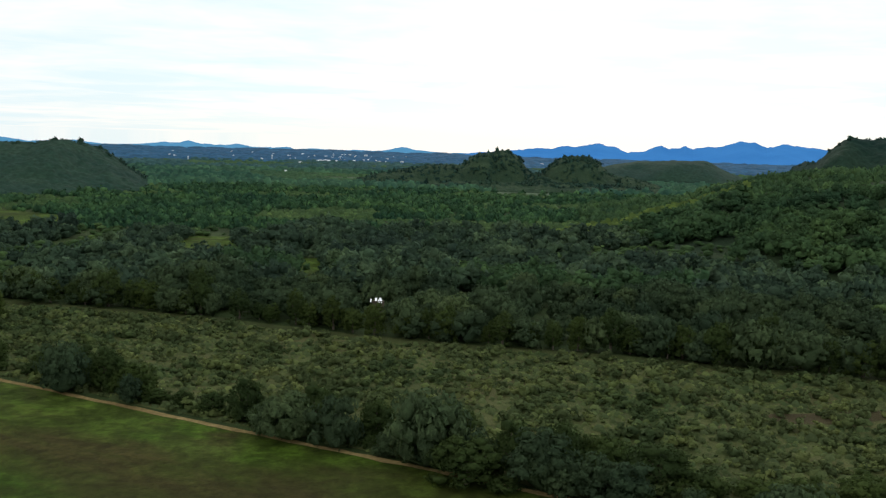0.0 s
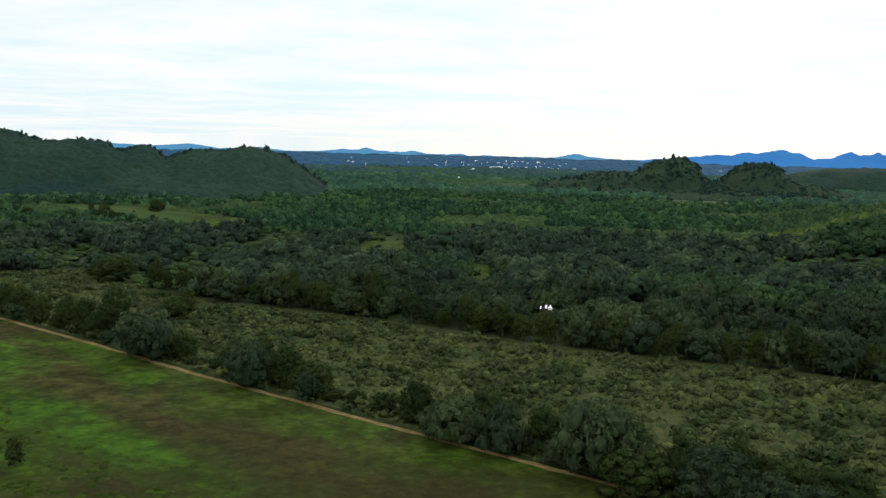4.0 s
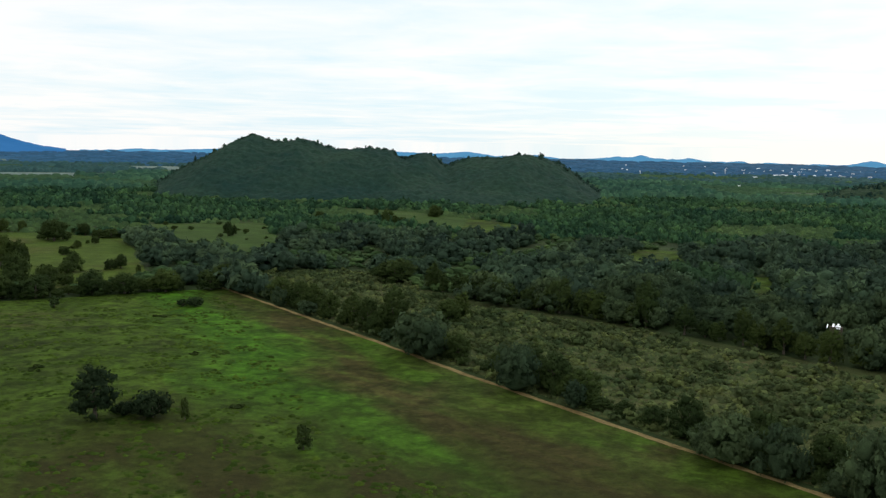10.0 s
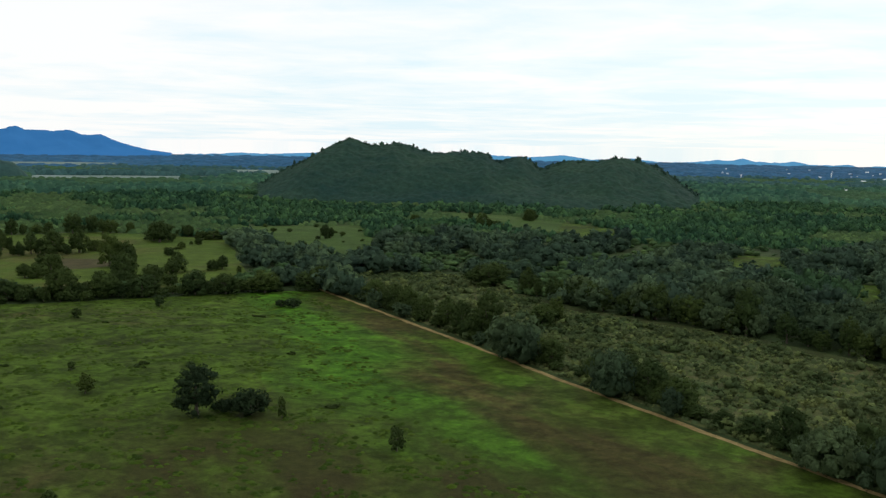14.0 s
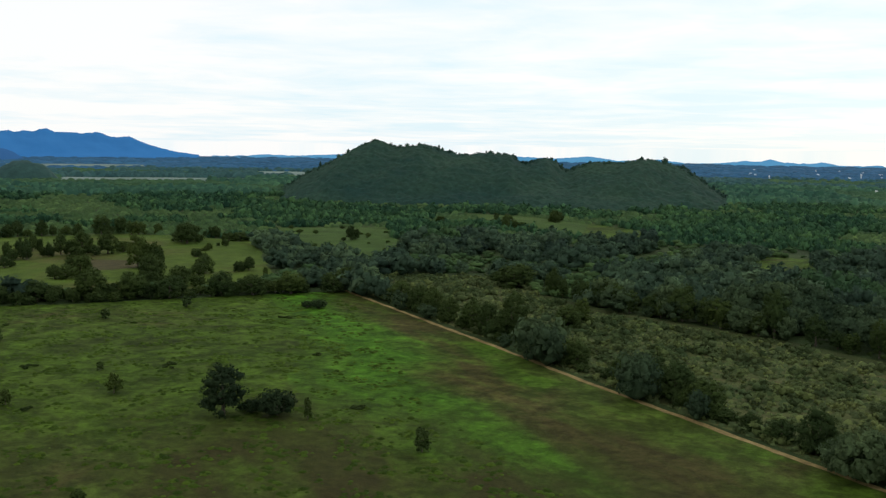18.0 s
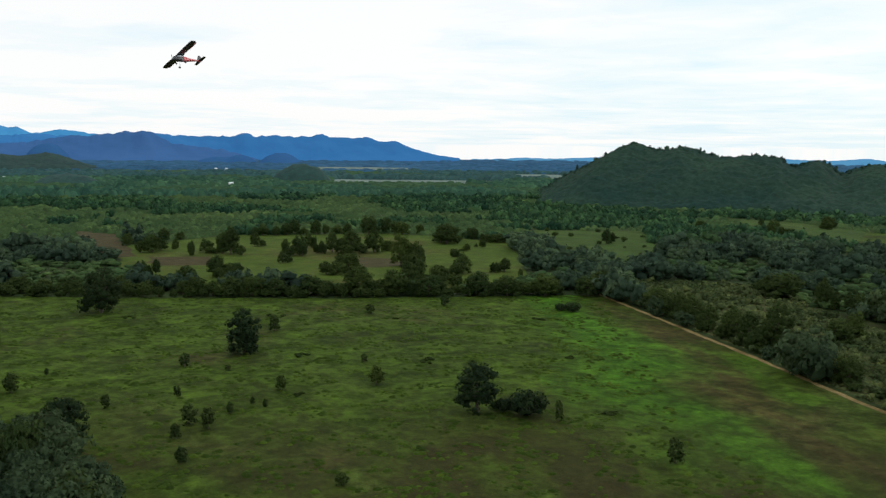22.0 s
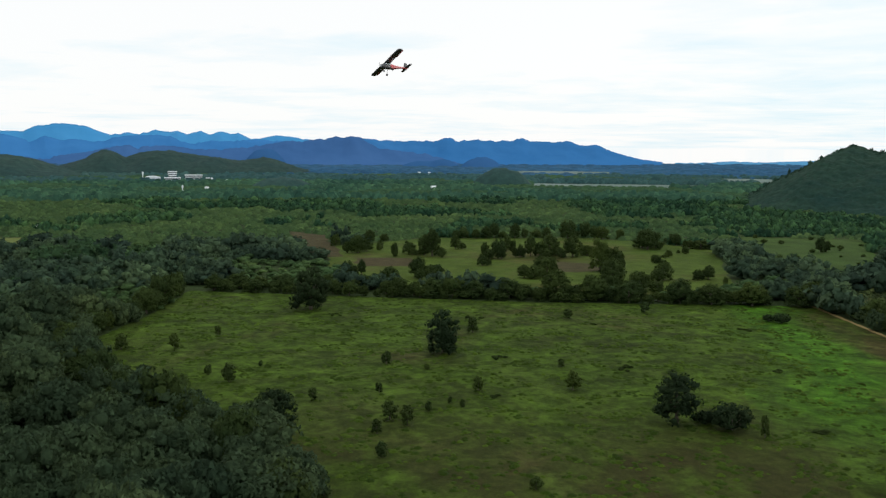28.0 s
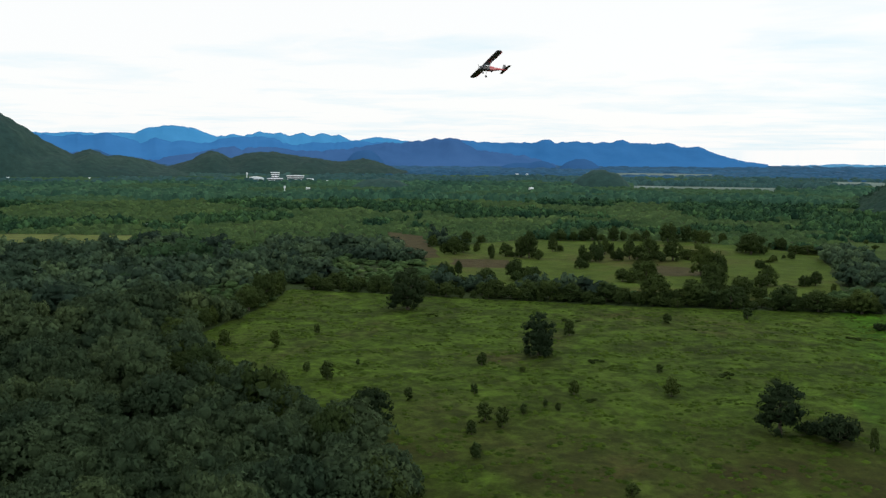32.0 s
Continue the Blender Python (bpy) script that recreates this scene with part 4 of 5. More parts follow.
# close-grown wood up to some 430 m away, then lighter-built trees
x, y, r = forest_points(110, 430, -28, 98, 0.0265, 21)
close = np.hypot(x, y) < 300
for near, kinds in ((close, FINE), (~close, TALL)):
    grow("near_forest", kinds, x[near], y[near], np.full(near.sum(), 9.0), np.full(near.sum(), 10.0), LEAF_WOOD, "dense dark green broadleaf forest", r, uneven=0.36)
x, y, r = forest_points(430, 720, -27, 94, 0.0148, 22)
clear = ~near_line(x, y, HEDGE, 15)
x, y = x[clear], y[clear]
m = stands(x, y, 130, 3.0)
up_hill = dome_height(x, y, DOMES) > 6 + 12 * m
t, sh = (m < 0.16) | up_hill, (m >= 0.16) & ~up_hill
for on, leafage in ((t & ~up_hill, LEAF_BELT), (t & up_hill, LEAF_SLOPE)):
    grow("forest", BROAD, x[on], y[on], np.full(on.sum(), 9.8), np.full(on.sum(), 9.0), leafage, "dark green broadleaf forest" if leafage is LEAF_BELT else "lighter green forest on a slope", r, uneven=0.34)
grow("shrubland", BUSH, x[sh], y[sh], np.full(sh.sum(), 8.0), np.full(sh.sum(), 3.6), LEAF_SHRUB, "yellow-green shrubs between patches of forest", r, 0.2, "shrubs")
x, y, r = forest_points(720, 1300, -27, 94, 0.0066, 23)
up_hill = dome_height(x, y, DOMES) > 1
m = stands(x, y, 170, 9.0)
m = m + 0.3 * np.clip((np.degrees(np.arctan2(-x, y)) - 52) / 14, 0, 1)
young = near_line(x, y, YOUNG, 28)
slope = up_hill & (np.degrees(np.arctan2(-x, y)) < -5)
t, sh = (((m < 0.10) & ~up_hill) | slope) & ~young, (m >= 0.10) & ~up_hill & ~young
d = np.hypot(x, y)
for on, leafage in ((t & ~slope, LEAF_MID), (t & slope, LEAF_SLOPE)):
    grow("woodland", MID, x[on], y[on], 0.0072 * d[on], 3.4 + 0.0030 * d[on], leafage, "broadleaf woodland covering the plain" if leafage is LEAF_MID else "lighter green woodland on a slope", r, 1.2, even=0.3)
grow("young_wood", SMALL, x[young], y[young], np.full(young.sum(), 6.0), np.full(young.sum(), 4.0), LEAF_YOUNG, "light green young growth on the slope", r, 0.2, "shrubs", even=0.5)
grow("shrubland", SMALL, x[sh], y[sh], 0.0064 * d[sh], 1.2 + 0.0016 * d[sh], LEAF_SHRUB, "yellow-green shrubland on the plain", r, 0.2, "shrubs", even=0.45)
x, y, r = forest_points(1300, 2500, -27, 94, 0.0052, 24)
flat_land = dome_height(x, y, DOMES) < 2
x, y = x[flat_land], y[flat_land]
m = stands(x, y, 300, 5.0)
d = np.hypot(x, y)
t, sh = m < 0.1, m >= 0.1
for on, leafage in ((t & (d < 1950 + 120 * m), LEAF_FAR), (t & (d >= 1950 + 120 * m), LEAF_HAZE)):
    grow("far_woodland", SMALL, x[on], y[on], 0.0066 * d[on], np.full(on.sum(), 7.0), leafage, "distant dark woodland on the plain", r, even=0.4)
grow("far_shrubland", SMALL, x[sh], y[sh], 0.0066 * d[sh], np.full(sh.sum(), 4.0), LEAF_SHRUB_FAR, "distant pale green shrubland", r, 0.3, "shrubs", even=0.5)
x, y, r = forest_points(2450, 4700, -29, 97, 0.0082, 25)
flat_land = dome_height(x, y, DOMES) < 2
x, y = x[flat_land], y[flat_land]
d = np.hypot(x, y)
grow("distant_woodland", SMALL, x, y, 0.011 * d, np.full(len(x), 5.0), LEAF_BLUE, "haze-tinted blue-grey woodland far off on the plain", r, 1.0, even=0.6)
# trees on the hills
for k, (name, domes) in enumerate(HILLS.items()):
    a0, a1, d0, d1, mid = extent(domes)
    if name == "forest_slope" or mid > 1600:
        continue
    d1 = mid + (d1 - mid) * 0.4
    x, y, r = forest_points(d0, d1, max(a0, -27), min(a1, 93), 0.0045 if name.startswith("rocky") else 0.0074, 40 + k)
    h = dome_height(x, y, domes)
    on = (h > 2) & (np.hypot(x, y) > mid - 45)
    if name.startswith("rocky"):
        on = (h > 2) & ((h > 0.72 * h.max()) | (stands(x, y, 26, 2.0) < 0.12))
    x, y = x[on], y[on]
    d = np.hypot(x, y)
    grow("hill_wood", MID, x, y, 0.0036 * d, 2.2 + 1.6 * np.clip(r.lognormal(0, 0.5, len(x)), 0.3, 3.5), LEAF_HILL, "dark green wood covering a hill", r, 1.4, even=0.7)

# bushes of the rough pasture
r = np.random.default_rng(31)
x, y = r.uniform(-320, 220, 30000), r.uniform(90, 450, 30000)
keep = inside(x, y, FIELD_B) & ~inside(x, y, VERGE) & ~(inside(x, y, TRAMPLED) & (r.uniform(size=len(x)) < 0.75)) & (stands(x, y, 10, 4.0) > -0.2)
x, y = x[keep], y[keep]
size = np.clip(r.lognormal(0.55, 0.5, len(x)), 0.7, 5.0)
r2 = np.random.default_rng(35)
x2, y2 = r2.uniform(-320, 220, 48000), r2.uniform(90, 450, 48000)
keep = inside(x2, y2, FIELD_B) & ~inside(x2, y2, VERGE) & ~inside(x2, y2, TRAMPLED)
x2, y2 = x2[keep], y2[keep]
low = np.clip(r2.lognormal(0.1, 0.4, len(x2)), 0.5, 2.6)
stuff("scrub_herbs", spread_out(SMALL, x2, y2, x2 * 0 - 0.05, low * 1.4, low * r2.uniform(0.3, 0.7, len(x2)), r2, None, 0.3), LEAF_SCRUB, "knee-high tufts and herbs of rough pasture", "herbs")
stuff("scrub_bushes", spread_out(TUFTY, x, y, x * 0 - 0.12, size * 1.25, size * r.uniform(0.6, 0.95, len(x)), r, None, 0.1), LEAF_SCRUB, "low olive bushes dotted over rough pasture", "bushes")

# grass tussocks of the field
LEAF_TUFT = foliage("tussock_grass", (0.028, 0.048, 0.007), (0.041, 0.071, 0.009), 0.03, 2.5, False, 0.24, 0.3, 0.2)
r = np.random.default_rng(33)
x, y = r.uniform(-470, 60, 62000), r.uniform(20, 360, 62000)
keep = inside(x, y, FIELD_A) & (stands(x, y, 9, 6.0) > 0.08) & ((x - LANE_A.x) * LANE_NORMAL.x + (y - LANE_A.y) * LANE_NORMAL.y > 12 + 48 * np.clip((x + 260) / 120, 0, 1))
x, y = x[keep], y[keep]
size = np.clip(r.lognormal(0.0, 0.4, len(x)), 0.4, 1.9)
stuff("tussocks", spread_out(SMALL, x, y, x * 0, size * 1.3, size * r.uniform(0.2, 0.36, len(x)), r, None, 0.7), LEAF_TUFT, "low grass tussocks scattered over the field", "grass")


# ---- single trees ----
def tube(bm, path, radii, sides=7):
    rows = []
    for (p, rad) in zip(path, radii):
        rows.append([bm.verts.new((p[0] + rad * math.cos(2 * math.pi * i / sides), p[1] + rad * math.sin(2 * math.pi * i / sides), p[2])) for i in range(sides)])
    for a, b in zip(rows, rows[1:]):
        for i in range(sides):
            bm.faces.new((a[i], a[(i + 1) % sides], b[(i + 1) % sides], b[i]))
    bm.faces.new(rows[-1])


def tree(name, seed, kind, label, category, leafage):
    """A tree 1 wide and 1 high: trunk with limbs, and a crown of many clumps and sprays."""
    r = np.random.default_rng(seed)
    base = new(name)
    bm = bmesh.new()
    bend = r.uniform(-0.04, 0.04, 2)
    foot, top = (0.045, 0.55) if kind != "bush" else (0.03, 0.3)
    tube(bm, [(0, 0, -0.03), (bend[0] * 0.4, bend[1] * 0.4, top * 0.35), (bend[0], bend[1], top * 0.7), (bend[0] * 1.6, bend[1] * 1.6, top)], [foot, foot * 0.75, foot * 0.6, foot * 0.3])
    for i in range(5):
        a, h = i * 2 * math.pi / 5 + r.uniform(-0.4, 0.4), top * r.uniform(0.35, 0.85)
        reach = r.uniform(0.16, 0.3)
        x, y = bend[0] * h / top, bend[1] * h / top
        tube(bm, [(x, y, h), (x + math.cos(a) * reach * 0.5, y + math.sin(a) * reach * 0.5, h + 0.1), (x + math.cos(a) * reach, y + math.sin(a) * reach, h + 0.22)], [foot * 0.4, foot * 0.3, foot * 0.12], 5)
    part("trunk", bm, BARK, base)
    if kind == "round":
        v, f, n = leafy_crown(seed, 54, 0.26, 1, 1900, 0.054, 0.85, -0.95, 0.5, 0.3, 0.92, 0.66)
        lo, hi = 0.0, 1.0
    elif kind == "tall":
        v, f, n = leafy_crown(seed, 60, 0.25, 1, 2000, 0.054, 1.2, -1.0, 0.5, 0.25, 0.95, 0.66)
        lo, hi = 0.0, 1.0
    elif kind == "wide":
        v, f, n = leafy_crown(seed, 46, 0.27, 1, 1400, 0.062, 0.62, -0.85, 0.5, 0.35, 0.85, 0.66)
        lo, hi = 0.0, 1.0
    elif kind == "bush":
        v, f, n = leafy_crown(seed, 26, 0.32, 1, 680, 0.080, 0.62, -0.6, 0.5, 0.3, 0.95, 0.66)
        lo, hi = 0.0, 1.0
    else:
        v, f, n = leafy_crown(seed, 20, 0.34, 1, 420, 0.11, 1.0, -0.95, 0.5, 0.3, 0.85, 0.65)
        lo, hi = 0.0, 1.0
    v = v.copy()
    v[:, :2] *= 0.5 / max(np.abs(v[:, 0]).max(), np.abs(v[:, 1]).max())
    v[:, 2] = lo + (v[:, 2] - v[:, 2].min()) / (v[:, 2].max() - v[:, 2].min()) * (hi - lo)
    part("crown" if kind != "bush" else "foliage", link_mesh("crown", v, f, leafage, True, n), leafage, base)
    return tagged(base, label, category)


PROTO = {}


def plant(kind, x, y, w, h, label, group, r, leafage=LEAF):
    """Sets one tree: the first of each kind and shape is built, the others are copies of it."""
    shape = (kind, int(r.integers(0, 3)), leafage.name)
    m = Matrix.Translation((x, y, 0.0)) @ Matrix.Rotation(r.uniform(0, 6.28), 4, "Z") @ Matrix.Diagonal((w, w, h, 1))
    name, category = ("bush", "bush") if kind == "bush" else ("young_tree", "tree") if kind == "small" else ("tree", "tree")
    if shape not in PROTO:
        PROTO[shape] = tree(name, 300 + 17 * len(PROTO), kind, label, category, leafage)
        ob = PROTO[shape]
        ob.matrix_basis = m
    else:
        src = PROTO[shape]
        held = src.matrix_basis.copy()
        src.matrix_basis = Matrix.Identity(4)
        ob = copy_thing(src, m)
        src.matrix_basis = held
    return tagged(ob, label, category, group)


FIELD_TREES = [(-282, 160, 13.4, 15.6), (-388, 154, 19.0, 19.0), (-180, 171, 12.8, 14.0), (-227, 80, 12.5, 10.1), (-122, 177, 4.2, 5.8), (-278, 84, 5.2, 6.1), (-331, 81, 4.1, 6.5), (-340, 65, 5.4, 5.9),
               (-218, 108, 4.5, 5.6), (-212, 110, 3.9, 5.5), (-209, 100, 3.0, 4.0), (-192, 93, 3.3, 4.2), (-221, 169, 4.7, 6.2), (-233, 144, 3.6, 4.8), (-310, 189, 4.8, 6.2)]
SAPLINGS = [(-350, 102, 2.8, 3.8), (-221, 121, 2.3, 3.2), (-277, 136, 3.5, 4.6), (-318, 240, 4.0, 4.3), (-314, 278, 5.0, 5.0), (-293, 99, 1.7, 2.3), (-290, 81, 2.7, 3.3), (-246, 98, 3.0, 4.0), (-245, 118, 2.5, 3.1),
            (-220, 131, 1.9, 2.6), (-225, 130, 1.6, 2.3), (-264, 144, 2.0, 2.0), (-247, 184, 2.4, 3.0), (-299, 59, 2.9, 3.8), (-175, 72, 3.5, 2.5), (-158, 112, 3.6, 3.1), (-161, 182, 2.4, 5.9), (-306, 40, 2.6, 3.4)]
FIELD_BUSHES = [(-169, 179, 12.0, 7.4), (-268, 310, 8.5, 4.4), (-176, 177, 6.1, 4.1), (-238, 77, 5.2, 4.7), (-273, 308, 6.0, 3.4)]
LOW_TUFTS = [(-268, 173, 7.7, 1.6), (-234, 199, 6.6, 1.4), (-369, 157, 7.6, 1.8), (-337, 206, 9.4, 2.2), (-224, 145, 5.2, 1.2), (-208, 240, 6.5, 1.5), (-235, 201, 8.4, 1.5), (-159, 199, 9.3, 1.3), (-264, 287, 9.3, 1.6), (-301, 240, 4.6, 1.2)]
LANE_TREES = [(-256, 332, 11.2, 10.6), (-237, 323, 9.5, 11.8), (-224, 319, 9.0, 12.5), (-211, 312, 8.3, 11.0), (-196, 302, 8.6, 12.9), (-185, 299, 8.8, 12.9),
              (-170, 294, 11.6, 19.2), (-174, 295, 9.8, 9.1), (-164, 298, 7.5, 10.7), (-141, 278, 9.7, 7.5), (-132, 275, 8.4, 9.3), (-111, 266, 6.4, 8.7), (-163, 335, 11.1, 9.6),
              (-163, 347, 7.3, 11.3), (-233, 419, 19.9, 12.8), (-105, 255, 12.0, 11.3)]
LANE_TREES_B = [(-94, 250, 10.0, 11.7), (-84, 244, 9.7, 9.2), (-74, 242, 6.5, 3.7), (-67, 237, 6.3, 4.9), (-59, 231, 6.7, 5.8), (-51, 226, 8.8, 11.6), (-43, 224, 6.0, 6.3),
                (-33, 216, 10.8, 12.7), (-23, 214, 5.6, 4.7), (-14, 218, 9.2, 10.1), (1, 207, 15.0, 13.6), (6, 191, 14.6, 10.6), (16, 196, 10.0, 13.6), (26, 195, 11.3, 13.1),
                (35, 196, 12.1, 9.9), (45, 191, 15.2, 10.4), (86, 187, 9.9, 6.9), (73, 183, 9.8, 6.8), (64, 182, 10.8, 6.2), (80, 172, 14.0, 11.0), (98, 178, 12.0, 9.0),
                (104, 160, 14.0, 10.0)]
MEADOW_TREES = [(-478, 211, 8.3, 9.5), (-483, 222, 6.0, 9.1), (-450, 223, 12.5, 8.7), (-460, 245, 12.0, 11.8), (-472, 263, 8.9, 5.0), (-487, 303, 8.5, 7.4),
                (-431, 310, 17.2, 11.6), (-513, 348, 6.6, 9.5), (-517, 359, 10.0, 15.5), (-510, 369, 15.6, 16.3), (-501, 381, 15.6, 15.6), (-433, 349, 16.4, 20.4),
                (-375, 310, 16.7, 16.5), (-366, 320, 12.9, 10.1), (-389, 357, 11.9, 11.9), (-450, 406, 8.2, 5.4), (-380, 373, 6.6, 6.3), (-380, 381, 8.3, 8.3),
                (-360, 373, 3.4, 4.9), (-470, 435, 6.4, 5.7)]
MEADOW_TREES_B = [(-482, 461, 6.7, 5.5), (-514, 456, 20.6, 15.4), (-556, 279, 5.9, 9.6), (-565, 294, 11.3, 9.5), (-547, 302, 13.6, 18.0), (-585, 266, 14.0, 12.7),
                  (-577, 337, 8.7, 11.2), (-521, 326, 6.5, 10.8), (-516, 333, 10.9, 13.3), (-547, 360, 8.1, 12.7), (-598, 289, 5.9, 7.6), (-446, 551, 8.3, 11.5),
                  (-407, 712, 9.6, 11.9), (-467, 798, 6.5, 7.7), (-404, 733, 13.3, 5.6), (-482, 724, 10.2, 7.4), (-413, 815, 11.8, 11.9), (-423, 743, 12.1, 11.0),
                  (-424, 841, 12.2, 8.9)]
HEDGE_TREES = [(-411, 208, 13.6, 10.5), (-396, 220, 15.0, 10.8), (-383, 234, 13.2, 10.2), (-375, 248, 14.9, 11.8), (-362, 266, 17.5, 16.5), (-350, 279, 17.0, 14.0), (-339, 290, 14.7, 12.3), (-326, 309, 15.9, 13.5), (-317, 320, 14.9, 11.2),
               (-305, 333, 16.5, 12.9), (-293, 350, 15.6, 11.4), (-431, 199, 11.2, 9.6), (-444, 186, 12.5, 8.6), (-455, 166, 14.2, 8.6), (-466, 147, 15.2, 9.8), (-298, 366, 15.5, 13.7)]

r = np.random.default_rng(51)
for i, (x, y, w, h) in enumerate(FIELD_TREES):
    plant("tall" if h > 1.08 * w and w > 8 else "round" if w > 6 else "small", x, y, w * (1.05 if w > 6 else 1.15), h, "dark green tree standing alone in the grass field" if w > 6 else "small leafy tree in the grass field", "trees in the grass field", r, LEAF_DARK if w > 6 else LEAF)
for x, y, w, h in SAPLINGS:
    plant("small", x, y, w * 1.15, h, "young leafy tree in the grass field", "saplings in the grass field", r)
for x, y, w, h in FIELD_BUSHES:
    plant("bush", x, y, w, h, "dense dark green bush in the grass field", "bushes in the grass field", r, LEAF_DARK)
for x, y, w, h in LOW_TUFTS:
    for k in range(4):
        plant("bush", x + r.uniform(-0.38, 0.38) * w, y + r.uniform(-0.3, 0.3) * w, w * r.uniform(0.22, 0.4), h * r.uniform(0.4, 0.7), "low spreading dark bush in the grass field", "bushes in the grass field", r)
def clear_of_lane(x, y, w):
    """Moves a plant back so that its crown does not hang over the lane."""
    short = 0.52 * w + 1.8 + (Vector((x, y)) - LANE_A).dot(LANE_NORMAL)
    return (x, y) if short < 0 or x > 0 else (x - LANE_NORMAL.x * short, y - LANE_NORMAL.y * short)


for x, y, w, h in LANE_TREES + LANE_TREES_B:
    x, y = clear_of_lane(x, y, w * 1.2)
    plant("tall" if h > 1.45 * w else "round", x, y, w * 1.2, h, "dark green broadleaf tree beside the dirt lane" if h < 12 else "tall dark broadleaf tree beside the dirt lane", "trees along the lane", r)
for x, y, w, h in MEADOW_TREES + MEADOW_TREES_B:
    plant("wide" if w > 1.25 * h else "round", x, y, w, h, "dark broadleaf tree on the yellow-green meadow" if w < 14 else "wide dark broadleaf tree on the yellow-green meadow", "trees on the meadow", r)
for x, y, w, h in HEDGE_TREES:
    plant("round", x, y, w * 0.95, h * 0.88, "dark broadleaf tree in the hedgerow", "hedgerow trees", r)


for x, y, w, h in LANE_TREES + LANE_TREES_B:
    for k in range(2):
        q, wide = w * r.uniform(-0.8, 0.8), w * r.uniform(0.6, 0.9)
        px, py = clear_of_lane(x + LANE_DIR.x * q, y + LANE_DIR.y * q, wide)
        plant("bush", px, py, wide, h * r.uniform(0.3, 0.55), "leafy bush beside the dirt lane", "trees along the lane", r)
for x, y, w, h in MEADOW_TREES + MEADOW_TREES_B:
    for k in range(2 if w > 9 else 1):
        a, q = r.uniform(0, 6.28), w * r.uniform(0.45, 0.9)
        plant(("round", "wide", "bush")[k + int(r.integers(0, 2))], x + math.cos(a) * q, y + math.sin(a) * q, w * r.uniform(0.5, 0.9), h * r.uniform(0.35, 0.75), "leafy shrub beside a meadow tree", "shrubs on the meadow", r)
thicket = np.random.default_rng(57).uniform((-560, 450), (-355, 640), (300, 2))
for x, y in thicket[inside(thicket[:, 0], thicket[:, 1], FIELD_D)][:26]:
    w = r.uniform(2, 6)
    plant("bush", x, y, w, w * r.uniform(0.4, 0.7), "leafy bush on a small meadow", "bushes on the small meadow", r)

def row(line, gap, back, w, h, kinds, label, group, seed, chance=1.0):
    """Plants along a line, some metres behind it."""
    r = np.random.default_rng(seed)
    for (x0, y0), (x1, y1) in zip(line, line[1:]):
        long = math.hypot(x1 - x0, y1 - y0)
        nx, ny = (y0 - y1) / long, (x1 - x0) / long
        for i in range(int(long / gap)):
            if r.uniform() > chance:
                continue
            k, b = (i + r.uniform(0.2, 0.8)) * gap / long, r.uniform(*back)
            s = r.lognormal(0, 0.2)
            plant(kinds[int(r.integers(0, len(kinds)))], x0 + (x1 - x0) * k + nx * b, y0 + (y1 - y0) * k + ny * b, r.uniform(*w) * s, r.uniform(*h) * s, label, group, r)


row(HEDGE[::-1], 6.5, (-4, -1.5), (6, 9), (4, 6.5), ("round", "bush", "round"), "leafy shrub tree in the hedgerow", "hedgerow trees", 61)
row(HEDGE[::-1], 8.0, (-13, -7), (7, 10), (5, 7.5), ("round", "wide"), "dark broadleaf tree in the hedgerow", "hedgerow trees", 62)
row(FIELD_C[2:6], 8.0, (-10, 8), (7, 14), (5, 12), ("round", "wide", "round"), "dark broadleaf tree at the meadow's edge", "trees on the meadow", 66, 0.72)
row(LANE, 6.5, (4.5, 9), (3, 6), (1.6, 3.6), ("bush", "small", "round"), "leafy bush beside the dirt lane", "trees along the lane", 63, 0.42)
row(FRONT[2:], 8.5, (1, 5), (8, 12), (9, 13), ("round", "round", "tall"), "dark broadleaf tree at the forest's edge", "forest edge trees", 64)
row(WOOD_EDGE[2:], 8.0, (2, 6), (8, 12), (7, 11), ("round", "round", "wide"), "dark broadleaf tree at the wood's edge", "wood edge trees", 65)


# ---- buildings ----
def box(bm, x0, y0, z0, x1, y1, z1):
    q = [bm.verts.new(c) for c in ((x0, y0, z0), (x1, y0, z0), (x1, y1, z0), (x0, y1, z0), (x0, y0, z1), (x1, y0, z1), (x1, y1, z1), (x0, y1, z1))]
    for i in ((0, 3, 2, 1), (4, 5, 6, 7), (0, 1, 5, 4), (1, 2, 6, 5), (2, 3, 7, 6), (3, 0, 4, 7)):
        bm.faces.new([q[k] for k in i])


def stand_at(ob, az, dist, turn=0.0):
    ob.matrix_basis = Matrix.Translation(place(az, dist)) @ Matrix.Rotation(radians(az + turn), 4, "Z")
    return ob


